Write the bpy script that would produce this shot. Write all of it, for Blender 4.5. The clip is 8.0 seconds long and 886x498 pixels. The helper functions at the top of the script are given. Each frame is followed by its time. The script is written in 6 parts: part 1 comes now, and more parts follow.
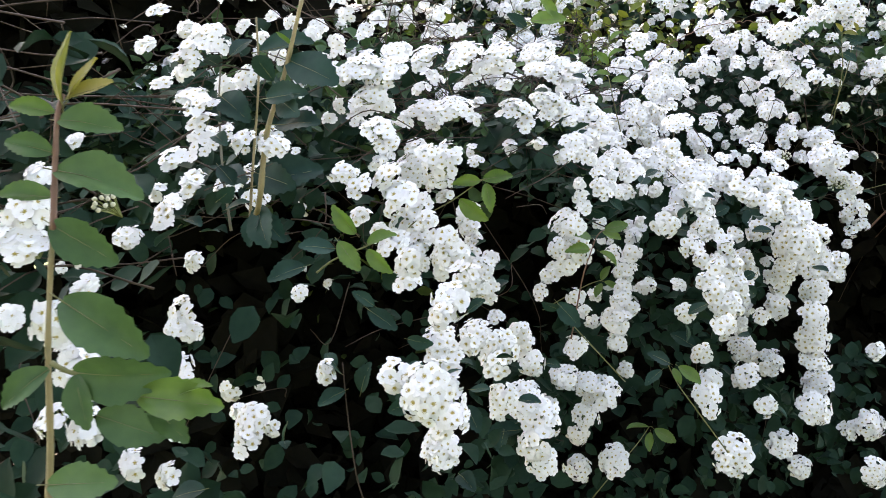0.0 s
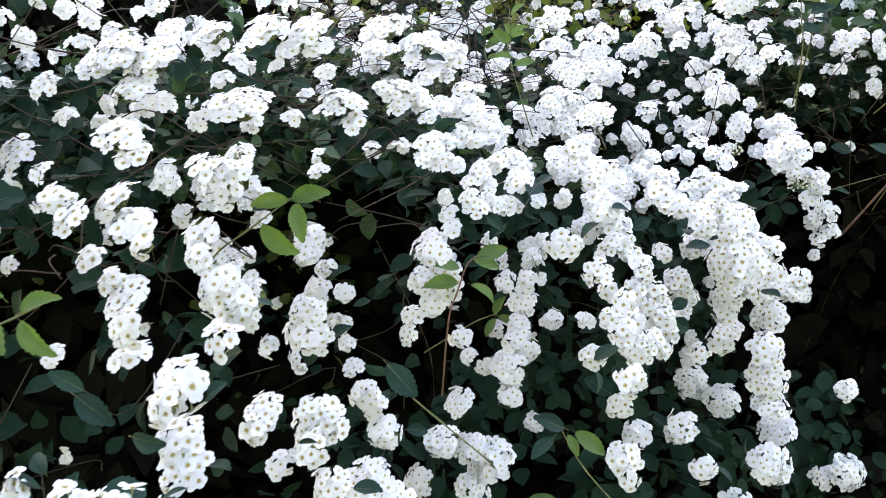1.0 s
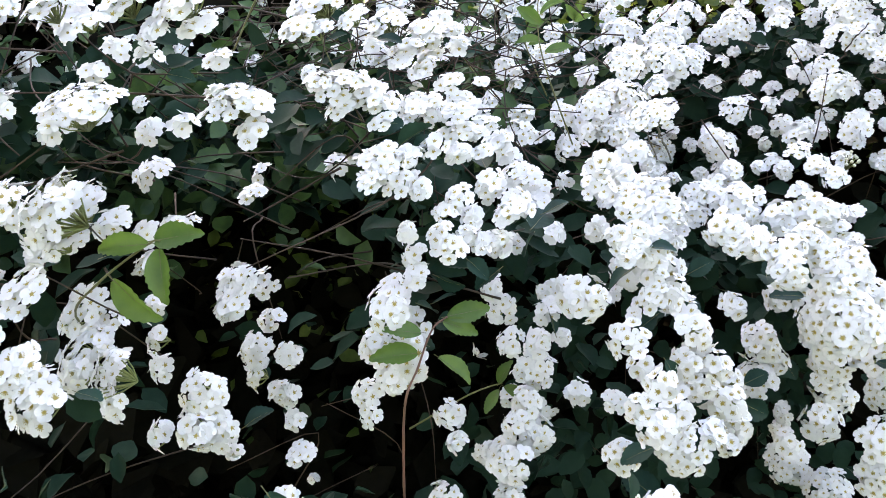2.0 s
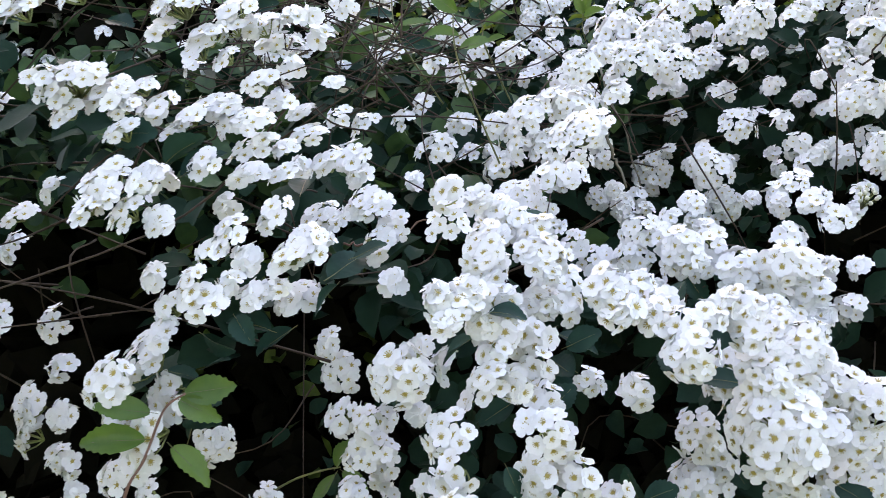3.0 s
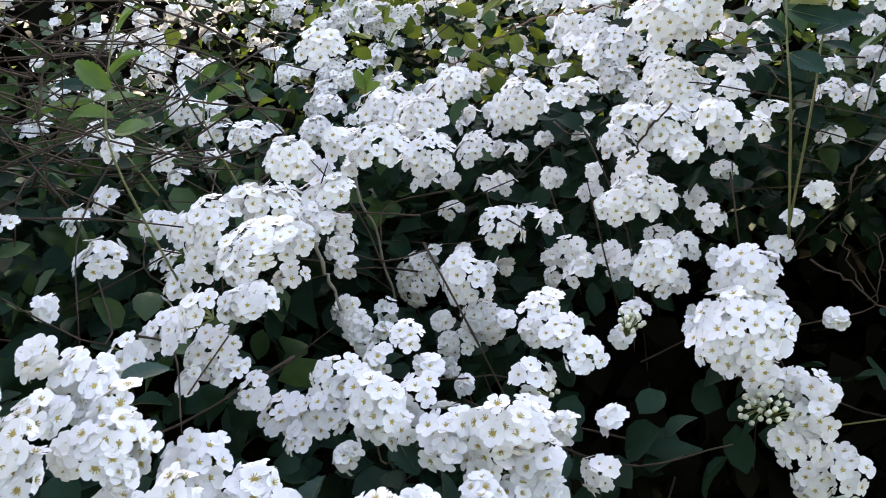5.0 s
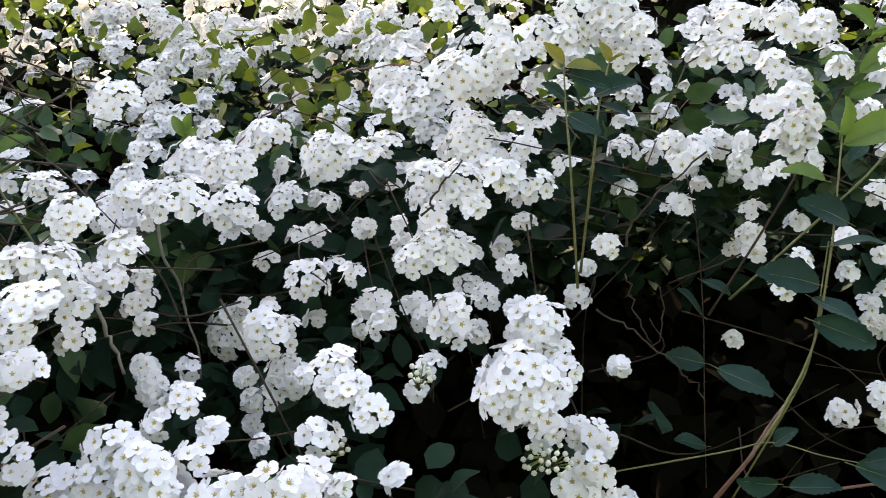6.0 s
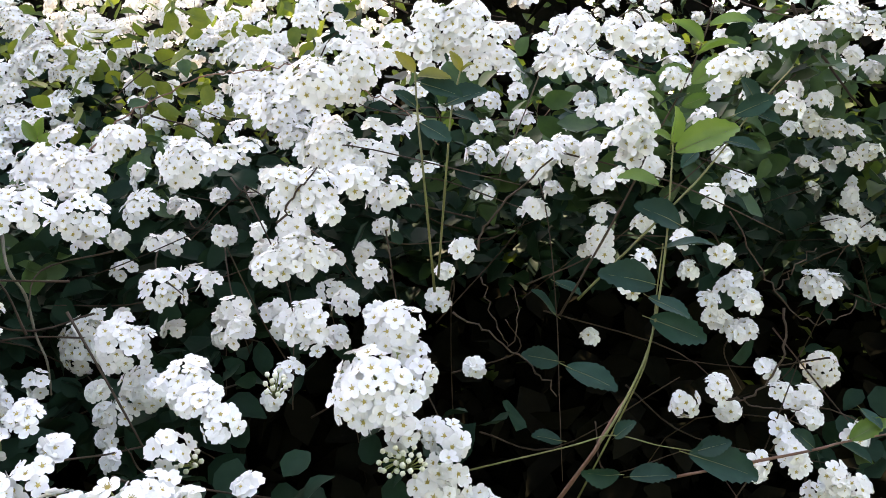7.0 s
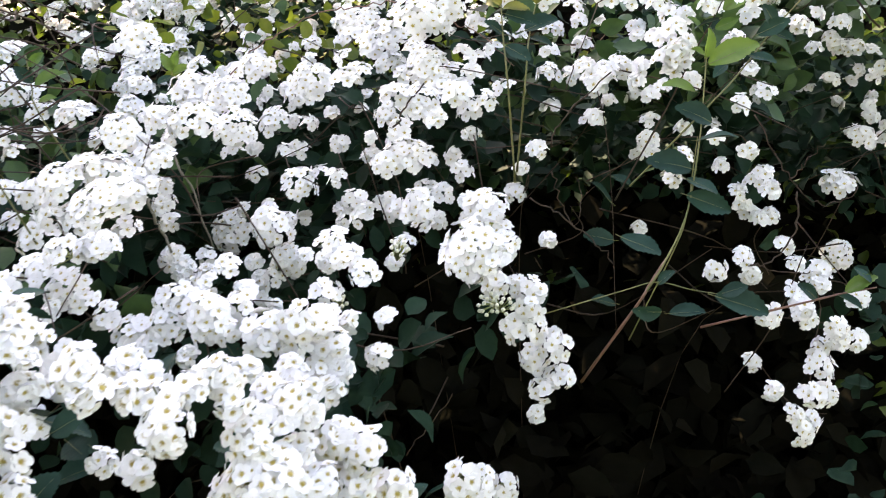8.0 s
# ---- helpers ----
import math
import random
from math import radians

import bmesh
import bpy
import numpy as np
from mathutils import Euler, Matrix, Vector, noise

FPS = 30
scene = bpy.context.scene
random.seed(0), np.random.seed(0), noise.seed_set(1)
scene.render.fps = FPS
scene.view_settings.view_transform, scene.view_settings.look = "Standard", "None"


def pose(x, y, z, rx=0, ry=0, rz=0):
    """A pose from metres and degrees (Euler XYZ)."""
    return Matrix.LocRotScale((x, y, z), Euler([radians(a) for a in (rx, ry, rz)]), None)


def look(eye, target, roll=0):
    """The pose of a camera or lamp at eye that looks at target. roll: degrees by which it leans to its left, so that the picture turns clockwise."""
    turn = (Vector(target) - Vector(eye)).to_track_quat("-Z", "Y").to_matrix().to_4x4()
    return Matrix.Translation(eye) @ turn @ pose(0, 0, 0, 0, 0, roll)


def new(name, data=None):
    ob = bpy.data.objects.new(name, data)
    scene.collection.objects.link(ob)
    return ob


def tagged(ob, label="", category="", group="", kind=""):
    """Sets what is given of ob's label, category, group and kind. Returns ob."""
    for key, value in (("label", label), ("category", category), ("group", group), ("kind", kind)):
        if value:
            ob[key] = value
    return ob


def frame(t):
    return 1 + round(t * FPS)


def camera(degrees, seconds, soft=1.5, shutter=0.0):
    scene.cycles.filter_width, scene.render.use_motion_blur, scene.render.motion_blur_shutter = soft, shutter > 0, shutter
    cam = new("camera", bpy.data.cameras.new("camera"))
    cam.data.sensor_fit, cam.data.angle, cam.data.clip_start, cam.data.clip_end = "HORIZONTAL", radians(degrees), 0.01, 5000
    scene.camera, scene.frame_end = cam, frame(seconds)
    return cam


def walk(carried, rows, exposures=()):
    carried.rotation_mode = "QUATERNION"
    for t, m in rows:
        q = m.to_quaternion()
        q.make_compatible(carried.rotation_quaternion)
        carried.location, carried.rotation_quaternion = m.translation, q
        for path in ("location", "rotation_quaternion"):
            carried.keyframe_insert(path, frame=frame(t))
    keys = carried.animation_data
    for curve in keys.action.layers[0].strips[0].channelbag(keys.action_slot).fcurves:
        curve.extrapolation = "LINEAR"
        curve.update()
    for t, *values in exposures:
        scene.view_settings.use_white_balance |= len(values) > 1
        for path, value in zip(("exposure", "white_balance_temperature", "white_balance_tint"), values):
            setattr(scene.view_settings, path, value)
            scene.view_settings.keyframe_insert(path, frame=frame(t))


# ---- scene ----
cam = camera(54.0, 8.0, soft=0.55, shutter=0.12)
PATH = [
    (0.0, -0.0052, 0.0109, 1.2068, 78.37, 1.88, -1.16),
    (0.5, 0.0656, 0.0803, 1.1943, 78.12, 3.21, 0.24),
    (0.7, 0.0860, 0.1155, 1.1939, 77.70, 3.08, -0.31),
    (1.0, 0.1167, 0.1748, 1.1934, 78.07, 3.41, -0.80),
    (1.2, 0.1339, 0.2135, 1.1874, 79.07, 3.86, -0.58),
    (2.3, 0.2288, 0.3825, 1.1798, 78.55, 3.88, 11.83),
    (2.5, 0.2589, 0.4108, 1.1778, 79.34, 3.47, 14.61),
    (3.0, 0.3075, 0.4738, 1.1703, 79.43, 3.31, 16.27),
    (3.5, 0.3196, 0.5229, 1.1653, 79.73, 4.31, 16.32),
    (4.0, 0.3379, 0.5584, 1.1654, 80.52, 3.89, 15.56),
    (4.5, 0.3641, 0.5872, 1.1696, 81.69, 3.45, 12.68),
    (4.7, 0.3685, 0.5931, 1.1733, 82.38, 3.11, 11.59),
    (5.8, 0.4022, 0.6004, 1.1852, 85.09, 2.27, 2.77),
    (6.0, 0.4103, 0.6008, 1.1865, 85.20, 2.52, 1.18),
    (6.5, 0.4221, 0.6084, 1.1876, 85.37, 2.90, -2.70),
    (7.0, 0.4248, 0.5956, 1.1880, 84.98, 2.85, -6.26),
    (7.5, 0.4179, 0.5537, 1.1855, 84.08, 3.39, -6.57),
    (8.0, 0.3911, 0.4830, 1.1764, 80.98, 3.68, -3.34),
]
EXPOSURE = 3.4
walk(cam, [(t, pose(x, y, z, rx, ry, rz)) for t, x, y, z, rx, ry, rz in PATH], [(t, EXPOSURE + e, k, m) for t, e, k, m in ((0.0, -0.24, 9200, 23), (1.0, 0.0, 8700, 24), (2.5, -0.17, 8700, 24), (3.0, -0.38, 8500, 24), (4.0, -0.60, 8200, 24), (6.5, -0.47, 9450, 22), (8.0, -0.05, 9500, 26))])

# ---- daylight: open shade under a clear sky, the sun stands behind the hedge ----
SUN_AZ, SUN_EL = radians(-35), radians(48)   # azimuth from +y, clockwise
world = bpy.data.worlds.new("sky")
scene.world = world
world.use_nodes = True
wn = world.node_tree.nodes
sky = wn.new("ShaderNodeTexSky")
sky.sky_type = "NISHITA"
sky.sun_disc = False
sky.sun_elevation, sky.sun_rotation = SUN_EL, SUN_AZ
world.node_tree.links.new(sky.outputs["Color"], wn["Background"].inputs["Color"])
wn["Background"].inputs["Strength"].default_value = 0.15
sun = new("sun", bpy.data.lights.new("sun", "SUN"))
sun.data.energy, sun.data.angle, sun.data.color = 2.0, radians(0.6), (1.0, 0.94, 0.82)
sun.matrix_world = look((0, 0, 5), Vector((0, 0, 5)) - Vector((math.sin(SUN_AZ) * math.cos(SUN_EL), math.cos(SUN_AZ) * math.cos(SUN_EL), math.sin(SUN_EL))))


# ---- materials ----
def material(name):
    m = bpy.data.materials.new(name)
    m.use_nodes = True
    m.node_tree.nodes.clear()
    return m, m.node_tree.nodes, m.node_tree.links


def plant_material(name, dark, light, rough, thin=0.0, thin_tint=1.0, scale=90.0, bump=0.15, per_object=False, gloss=0.5):
    """A plant's skin: two tones mixed piece by piece and by fine mottling; thin: how much light passes through."""
    m, n, l = material(name)
    out = n.new("ShaderNodeOutputMaterial")
    bsdf = n.new("ShaderNodeBsdfPrincipled")
    pos = n.new("ShaderNodeNewGeometry")
    fine = n.new("ShaderNodeTexNoise")
    fine.inputs["Scale"].default_value, fine.inputs["Detail"].default_value = scale, 4
    broad = n.new("ShaderNodeTexNoise")
    broad.inputs["Scale"].default_value, broad.inputs["Detail"].default_value = scale / 8, 2
    l.new(pos.outputs["Position"], fine.inputs["Vector"])
    l.new(pos.outputs["Position"], broad.inputs["Vector"])
    if per_object:
        info = n.new("ShaderNodeObjectInfo")
        rnd = info.outputs["Random"]
    else:
        rnd = pos.outputs["Random Per Island"]
    a = n.new("ShaderNodeMath")
    a.operation = "MULTIPLY_ADD"
    l.new(rnd, a.inputs[0])
    a.inputs[1].default_value = 0.6
    l.new(fine.outputs["Fac"], a.inputs[2])
    b = n.new("ShaderNodeMath")
    b.operation = "ADD"
    l.new(a.outputs[0], b.inputs[0])
    l.new(broad.outputs["Fac"], b.inputs[1])
    c = n.new("ShaderNodeMapRange")
    c.inputs["From Min"].default_value, c.inputs["From Max"].default_value = 0.8, 1.8
    l.new(b.outputs[0], c.inputs["Value"])
    mix = n.new("ShaderNodeMix")
    mix.data_type = "RGBA"
    mix.inputs["A"].default_value, mix.inputs["B"].default_value = (*dark, 1), (*light, 1)
    l.new(c.outputs["Result"], mix.inputs["Factor"])
    colour = mix.outputs["Result"]
    l.new(colour, bsdf.inputs["Base Color"])
    bsdf.inputs["Roughness"].default_value = rough
    bsdf.inputs["Specular IOR Level"].default_value = gloss
    bmp = n.new("ShaderNodeBump")
    bmp.inputs["Strength"].default_value, bmp.inputs["Distance"].default_value = bump, 0.001
    l.new(fine.outputs["Fac"], bmp.inputs["Height"])
    l.new(bmp.outputs["Normal"], bsdf.inputs["Normal"])
    last = bsdf.outputs[0]
    if thin:
        tr = n.new("ShaderNodeBsdfTranslucent")
        gain = n.new("ShaderNodeMix")
        gain.data_type, gain.blend_type = "RGBA", "MULTIPLY"
        gain.inputs["Factor"].default_value = 1.0
        l.new(colour, gain.inputs["A"])
        gain.inputs["B"].default_value = (thin_tint, thin_tint, 0.6 * thin_tint if thin_tint > 1 else 1, 1)
        l.new(gain.outputs["Result"], tr.inputs["Color"])
        sh = n.new("ShaderNodeMixShader")
        sh.inputs[0].default_value = thin
        l.new(last, sh.inputs[1])
        l.new(tr.outputs[0], sh.inputs[2])
        last = sh.outputs[0]
    l.new(last, out.inputs["Surface"])
    return m


PETAL = plant_material("white_petal", (0.84, 0.84, 0.81), (0.93, 0.93, 0.92), 0.6, thin=0.14, scale=700, bump=0.1, per_object=True, gloss=0.25)
PETAL_FAR = plant_material("white_petal_joined", (0.84, 0.84, 0.81), (0.93, 0.93, 0.92), 0.6, thin=0.14, scale=700, bump=0.1, gloss=0.25)
STAMEN = plant_material("yellow_stamen", (0.34, 0.25, 0.05), (0.57, 0.45, 0.13), 0.6, scale=900)
CALYX = plant_material("green_calyx", (0.16, 0.20, 0.06), (0.26, 0.30, 0.10), 0.55, thin=0.1, scale=500)
BUD = plant_material("cream_bud", (0.62, 0.62, 0.45), (0.78, 0.77, 0.64), 0.5, scale=600, per_object=True)
LEAF = plant_material("dark_leaf", (0.008, 0.030, 0.023), (0.019, 0.060, 0.042), 0.48, thin=0.10, thin_tint=2.0, scale=140, bump=0.25, per_object=True, gloss=0.12)
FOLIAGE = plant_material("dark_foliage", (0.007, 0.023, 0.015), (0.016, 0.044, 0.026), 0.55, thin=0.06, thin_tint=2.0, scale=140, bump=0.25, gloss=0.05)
# inner leaves: the interior's deep shade is put into this near-black colour
SHADE_LEAF = plant_material("shade_dark_leaf", (0.005, 0.006, 0.004), (0.012, 0.011, 0.008), 0.9, scale=90, bump=0.3, gloss=0.0)
# leaf green lightened: sun passing through the slope's leaves is put into its colour
SLOPE_LEAF = plant_material("sun_toned_foliage", (0.024, 0.058, 0.014), (0.085, 0.130, 0.028), 0.5, thin=0.3, thin_tint=1.6, scale=140, bump=0.25, gloss=0.2)
SHOOT_LEAF = plant_material("shoot_leaf", (0.035, 0.085, 0.035), (0.075, 0.150, 0.055), 0.45, thin=0.2, thin_tint=1.8, scale=140, bump=0.25, per_object=True, gloss=0.2)
SHOOT_LEAF_MANY = plant_material("crest_leaf", (0.020, 0.055, 0.026), (0.060, 0.125, 0.045), 0.45, thin=0.2, thin_tint=1.8, scale=140, bump=0.25, gloss=0.2)
YOUNG = plant_material("young_leaf", (0.050, 0.120, 0.028), (0.130, 0.225, 0.045), 0.45, thin=0.35, thin_tint=1.5, scale=140, bump=0.25, per_object=True)
BRONZE = plant_material("bronze_leaf", (0.11, 0.13, 0.025), (0.23, 0.21, 0.045), 0.45, thin=0.35, thin_tint=1.5, scale=140, bump=0.25, per_object=True)
FAR_LEAF = plant_material("sunlit_leaf", (0.06, 0.10, 0.02), (0.16, 0.20, 0.04), 0.5, thin=0.35, thin_tint=1.6, scale=60)
CANE = plant_material("brown_cane", (0.06, 0.045, 0.03), (0.17, 0.12, 0.08), 0.7, scale=260, bump=0.5)
DARK_CANE = plant_material("dark_cane", (0.025, 0.018, 0.012), (0.08, 0.055, 0.04), 0.75, scale=260, bump=0.5, gloss=0.2)
GREEN_CANE = plant_material("green_cane", (0.075, 0.095, 0.028), (0.19, 0.18, 0.065), 0.5, scale=260, bump=0.3)
RED_CANE = plant_material("reddish_cane", (0.11, 0.05, 0.035), (0.24, 0.12, 0.08), 0.55, scale=260, bump=0.4)
TAN_CANE = plant_material("tan_cane", (0.15, 0.12, 0.05), (0.30, 0.23, 0.10), 0.55, scale=260, bump=0.3)
GREY_CANE = plant_material("grey_cane", (0.09, 0.085, 0.06), (0.20, 0.18, 0.13), 0.7, scale=260, bump=0.5)
SOIL = plant_material("soil", (0.03, 0.022, 0.015), (0.09, 0.065, 0.045), 0.95, scale=30, bump=1.0)
GRASS = plant_material("lawn", (0.03, 0.06, 0.015), (0.07, 0.11, 0.03), 0.9, scale=40, bump=1.0)
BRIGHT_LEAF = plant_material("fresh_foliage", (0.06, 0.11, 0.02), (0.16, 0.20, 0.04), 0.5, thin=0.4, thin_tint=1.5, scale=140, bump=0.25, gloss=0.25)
BARK = plant_material("bark", (0.06, 0.05, 0.04), (0.16, 0.13, 0.10), 0.9, scale=25, bump=1.0)

# ---- shape helpers ----
rng = np.random.default_rng(7)


def mesh_of(name, verts, faces, mats, index=None, smooth=True):
    me = bpy.data.meshes.new(name)
    me.from_pydata([tuple(v) for v in verts], [], [tuple(f) for f in faces])
    for m in mats:
        me.materials.append(m)
    if index is not None:
        me.polygons.foreach_set("material_index", np.asarray(index, dtype=np.int32))
    me.polygons.foreach_set("use_smooth", np.full(len(me.polygons), smooth))
    me.update()
    return me


def bulk_mesh(name, verts, quads, mats, index=None):
    """One mesh from large arrays of corners and four-cornered faces."""
    me = bpy.data.meshes.new(name)
    me.vertices.add(len(verts))
    me.vertices.foreach_set("co", np.asarray(verts, dtype=np.float32).ravel())
    me.loops.add(quads.size)
    me.loops.foreach_set("vertex_index", quads.astype(np.int32).ravel())
    me.polygons.add(len(quads))
    me.polygons.foreach_set("loop_start", np.arange(0, quads.size, 4, dtype=np.int32))
    me.polygons.foreach_set("loop_total", np.full(len(quads), 4, dtype=np.int32))
    for m in mats:
        me.materials.append(m)
    if index is not None:
        me.polygons.foreach_set("material_index", np.asarray(index, dtype=np.int32))
    me.polygons.foreach_set("use_smooth", np.ones(len(quads), dtype=bool))
    me.update(calc_edges=True)
    me.validate()
    return me


def part(name, me, parent, m=None, label=""):
    ob = new(name, me)
    ob.parent = parent
    if m is not None:
        ob.matrix_basis = m
    return tagged(ob, label=label)


def unit(v):
    v = np.asarray(v, dtype=float)
    return v / max(np.linalg.norm(v), 1e-9)


def frame_to(axis, spin, place=(0, 0, 0), scale=1.0):
    """A pose whose z follows axis, turned about it by spin."""
    q = Vector(axis).to_track_quat("Z", "Y").to_matrix().to_4x4()
    return Matrix.Translation(place) @ q @ Matrix.Rotation(spin, 4, "Z") @ Matrix.Scale(scale, 4)


def smooth_path(points, steps):
    """A curve through the points."""
    p = [np.asarray(q, dtype=float) for q in points]
    p = [2 * p[0] - p[1]] + p + [2 * p[-1] - p[-2]]
    out = []
    for i in range(1, len(p) - 2):
        for k in range(steps):
            t = k / steps
            out.append(0.5 * (2 * p[i] + (p[i + 1] - p[i - 1]) * t + (2 * p[i - 1] - 5 * p[i] + 4 * p[i + 1] - p[i + 2]) * t * t
                              + (3 * p[i] - p[i - 1] - 3 * p[i + 1] + p[i + 2]) * t ** 3))
    out.append(p[-2])
    return np.array(out)


def tube(path, r0, r1, sides=6, knots=0.0):
    """Corners and faces of a tapering stem along a path; knots: how far it swells at its joints."""
    path = np.asarray(path)
    verts, faces = [], []
    ref = np.array([0.31, 0.52, 0.79])
    for i, p in enumerate(path):
        d = unit(path[min(i + 1, len(path) - 1)] - path[max(i - 1, 0)])
        a = unit(np.cross(d, ref))
        b = np.cross(d, a)
        r = r0 + (r1 - r0) * i / max(len(path) - 1, 1)
        r *= 1 + knots * (i % 4 == 0)
        for k in range(sides):
            an = 2 * math.pi * k / sides
            verts.append(p + r * (a * math.cos(an) + b * math.sin(an)))
    for i in range(len(path) - 1):
        for k in range(sides):
            j = (k + 1) % sides
            faces.append((i * sides + k, i * sides + j, (i + 1) * sides + j, (i + 1) * sides + k))
    faces.append(tuple(range(sides))[::-1])
    faces.append(tuple(range((len(path) - 1) * sides, len(path) * sides)))
    return verts, faces


# ---- flowers ----
def flower_parts(seed, detail):
    """One five-petalled flower, one unit across, facing +z: petals, stamens, green cup."""
    r = random.Random(seed)
    verts, faces, idx = [], [], []
    for k in range(5):
        an = 2 * math.pi * (k + r.uniform(-0.07, 0.07)) / 5
        lift, wide, long = r.uniform(0.01, 0.12), r.uniform(0.205, 0.245), r.uniform(0.46, 0.53)
        twist = r.uniform(-0.05, 0.05)
        rows = [(0.05, 0.20), (0.14, 0.54), (0.25, 0.90), (0.36, 1.0), (0.45, 0.80), (0.50, 0.40)] if detail else [(0.05, 0.26), (0.27, 1.0), (0.42, 0.92), (0.50, 0.45)]
        base = len(verts)
        for s, w in rows:
            s2 = s * long / 0.5
            for side in (-1, 0, 1):
                x, y = s2 + (0.015 if side == 0 and s > 0.45 else 0), side * w * wide
                z = lift * (s2 / 0.5) ** 1.4 + 0.05 * abs(side) * w + twist * side * w + (0.012 * (k % 2)) - 0.12 * max(0, s2 - 0.36)
                verts.append((x * math.cos(an) - y * math.sin(an), x * math.sin(an) + y * math.cos(an), z))
        for i in range(len(rows) - 1):
            for c in (0, 1):
                a = base + 3 * i + c
                faces.append((a, a + 1, a + 4, a + 3))
                idx.append(0)
    base = len(verts)                                  # the yellow disc, a low dome
    m, hub = 6, 0.110 if detail else 0.095
    verts.append((0, 0, 0.06))
    for k in range(m):
        verts.append((hub * math.cos(2 * math.pi * k / m), hub * math.sin(2 * math.pi * k / m), 0.03))
    for k in range(m):
        faces.append((base, base + 1 + k, base + 1 + (k + 1) % m))
        idx.append(1)
    for k in range(10 if detail else 5):               # stamens
        an = 2 * math.pi * (k + r.uniform(-0.2, 0.2)) / (10 if detail else 5)
        ra, h = r.uniform(0.13, 0.20) * (1 if detail else 0.85), r.uniform(0.06, 0.12)
        c, s = math.cos(an), math.sin(an)
        base, w = len(verts), 0.022
        verts += [(0.07 * c - w * s * 0.6, 0.07 * s + w * c * 0.6, 0.03), (0.07 * c + w * s * 0.6, 0.07 * s - w * c * 0.6, 0.03),
                  (ra * c + w * s, ra * s - w * c, h), (ra * c - w * s, ra * s + w * c, h)]
        faces.append((base, base + 1, base + 2, base + 3))
        idx.append(1)
    base = len(verts)                                  # the cup behind
    verts.append((0, 0, -0.14))
    for k in range(5):
        verts.append((0.13 * math.cos(2 * math.pi * (k + 0.5) / 5), 0.13 * math.sin(2 * math.pi * (k + 0.5) / 5), -0.005))
    for k in range(5):
        faces.append((base, base + 1 + (k + 1) % 5, base + 1 + k))
        idx.append(2)
    return np.array(verts), faces, idx


FLOWER = 0.0082
flower_meshes = []
for k in range(5):
    v, f, i = flower_parts(k, True)
    flower_meshes.append(mesh_of("flower", v, f, [PETAL, STAMEN, CALYX], i))
rough_flowers = [flower_parts(20 + k, False) for k in range(4)]


def small_flower(seed):
    """A far flower, one unit across: five cupped petals round a yellow centre."""
    r = random.Random(seed)
    verts, faces, idx = [], [], []
    for k in range(5):
        an, lift = 2 * math.pi * (k + r.uniform(-0.07, 0.07)) / 5, r.uniform(0.02, 0.14)
        base = len(verts)
        for s, w in ((0.05, 0.05), (0.30, 0.26), (0.50, 0.17)):
            for side in (-1, 1):
                x, y, z = s, side * w, lift * (s / 0.5) ** 1.4 + 0.01 * (k % 2)
                verts.append((x * math.cos(an) - y * math.sin(an), x * math.sin(an) + y * math.cos(an), z))
        faces += [(base, base + 1, base + 3, base + 2), (base + 2, base + 3, base + 5, base + 4)]
        idx += [0, 0]
    base = len(verts)
    verts += [(0.085 * math.cos(a), 0.085 * math.sin(a), 0.05) for a in (0, 1.57, 3.14, 4.71)]
    faces.append((base, base + 1, base + 2, base + 3))
    return np.array(verts), faces, idx + [1]


small_flowers = [small_flower(40 + k) for k in range(4)]


def layout(seed, radius):
    """Places and facings of the flowers of one domed cluster of that radius, round +z."""
    r = random.Random(seed)
    top = math.cos(radians(r.uniform(82, 102)))
    n = max(7, int(16.5 * (1 - top) * (radius / 0.0100) ** 2 * r.uniform(0.92, 1.08)))
    spots, spread = [], r.uniform(0, 6.28)
    for k in range(n):
        c = 1 - (1 - top) * (k + 0.5) / n
        s = math.sqrt(max(0, 1 - c * c))
        an = spread + 2.39996 * k + r.uniform(-0.22, 0.22)
        d = np.array([s * math.cos(an), s * math.sin(an), c])
        rad = radius * r.uniform(0.74, 1.12)
        p = d * rad * np.array([1.0, 1.0, 0.82])
        face = unit(d + 0.45 * np.array([r.uniform(-1, 1), r.uniform(-1, 1), r.uniform(-0.2, 2.0)]))
        spots.append((p, face, r.uniform(0, 6.28), FLOWER * r.uniform(0.85, 1.12)))
    return spots


def stalk_mesh(spots, radius):
    """The fan of stalks that carries a cluster's flowers, from one point below it."""
    foot = np.array([0, 0, -0.95 * radius])
    verts, faces = [], []
    for p, face, spin, size in spots:
        end = np.asarray(p) - 0.12 * size * face
        mid = foot * 0.45 + end * 0.55 + np.array([0, 0, -0.12 * radius])
        v, f = tube([foot, mid, end], 0.00045, 0.00035, 3)
        faces += [tuple(i + len(verts) for i in q) for q in f]
        verts += v
    return verts, faces


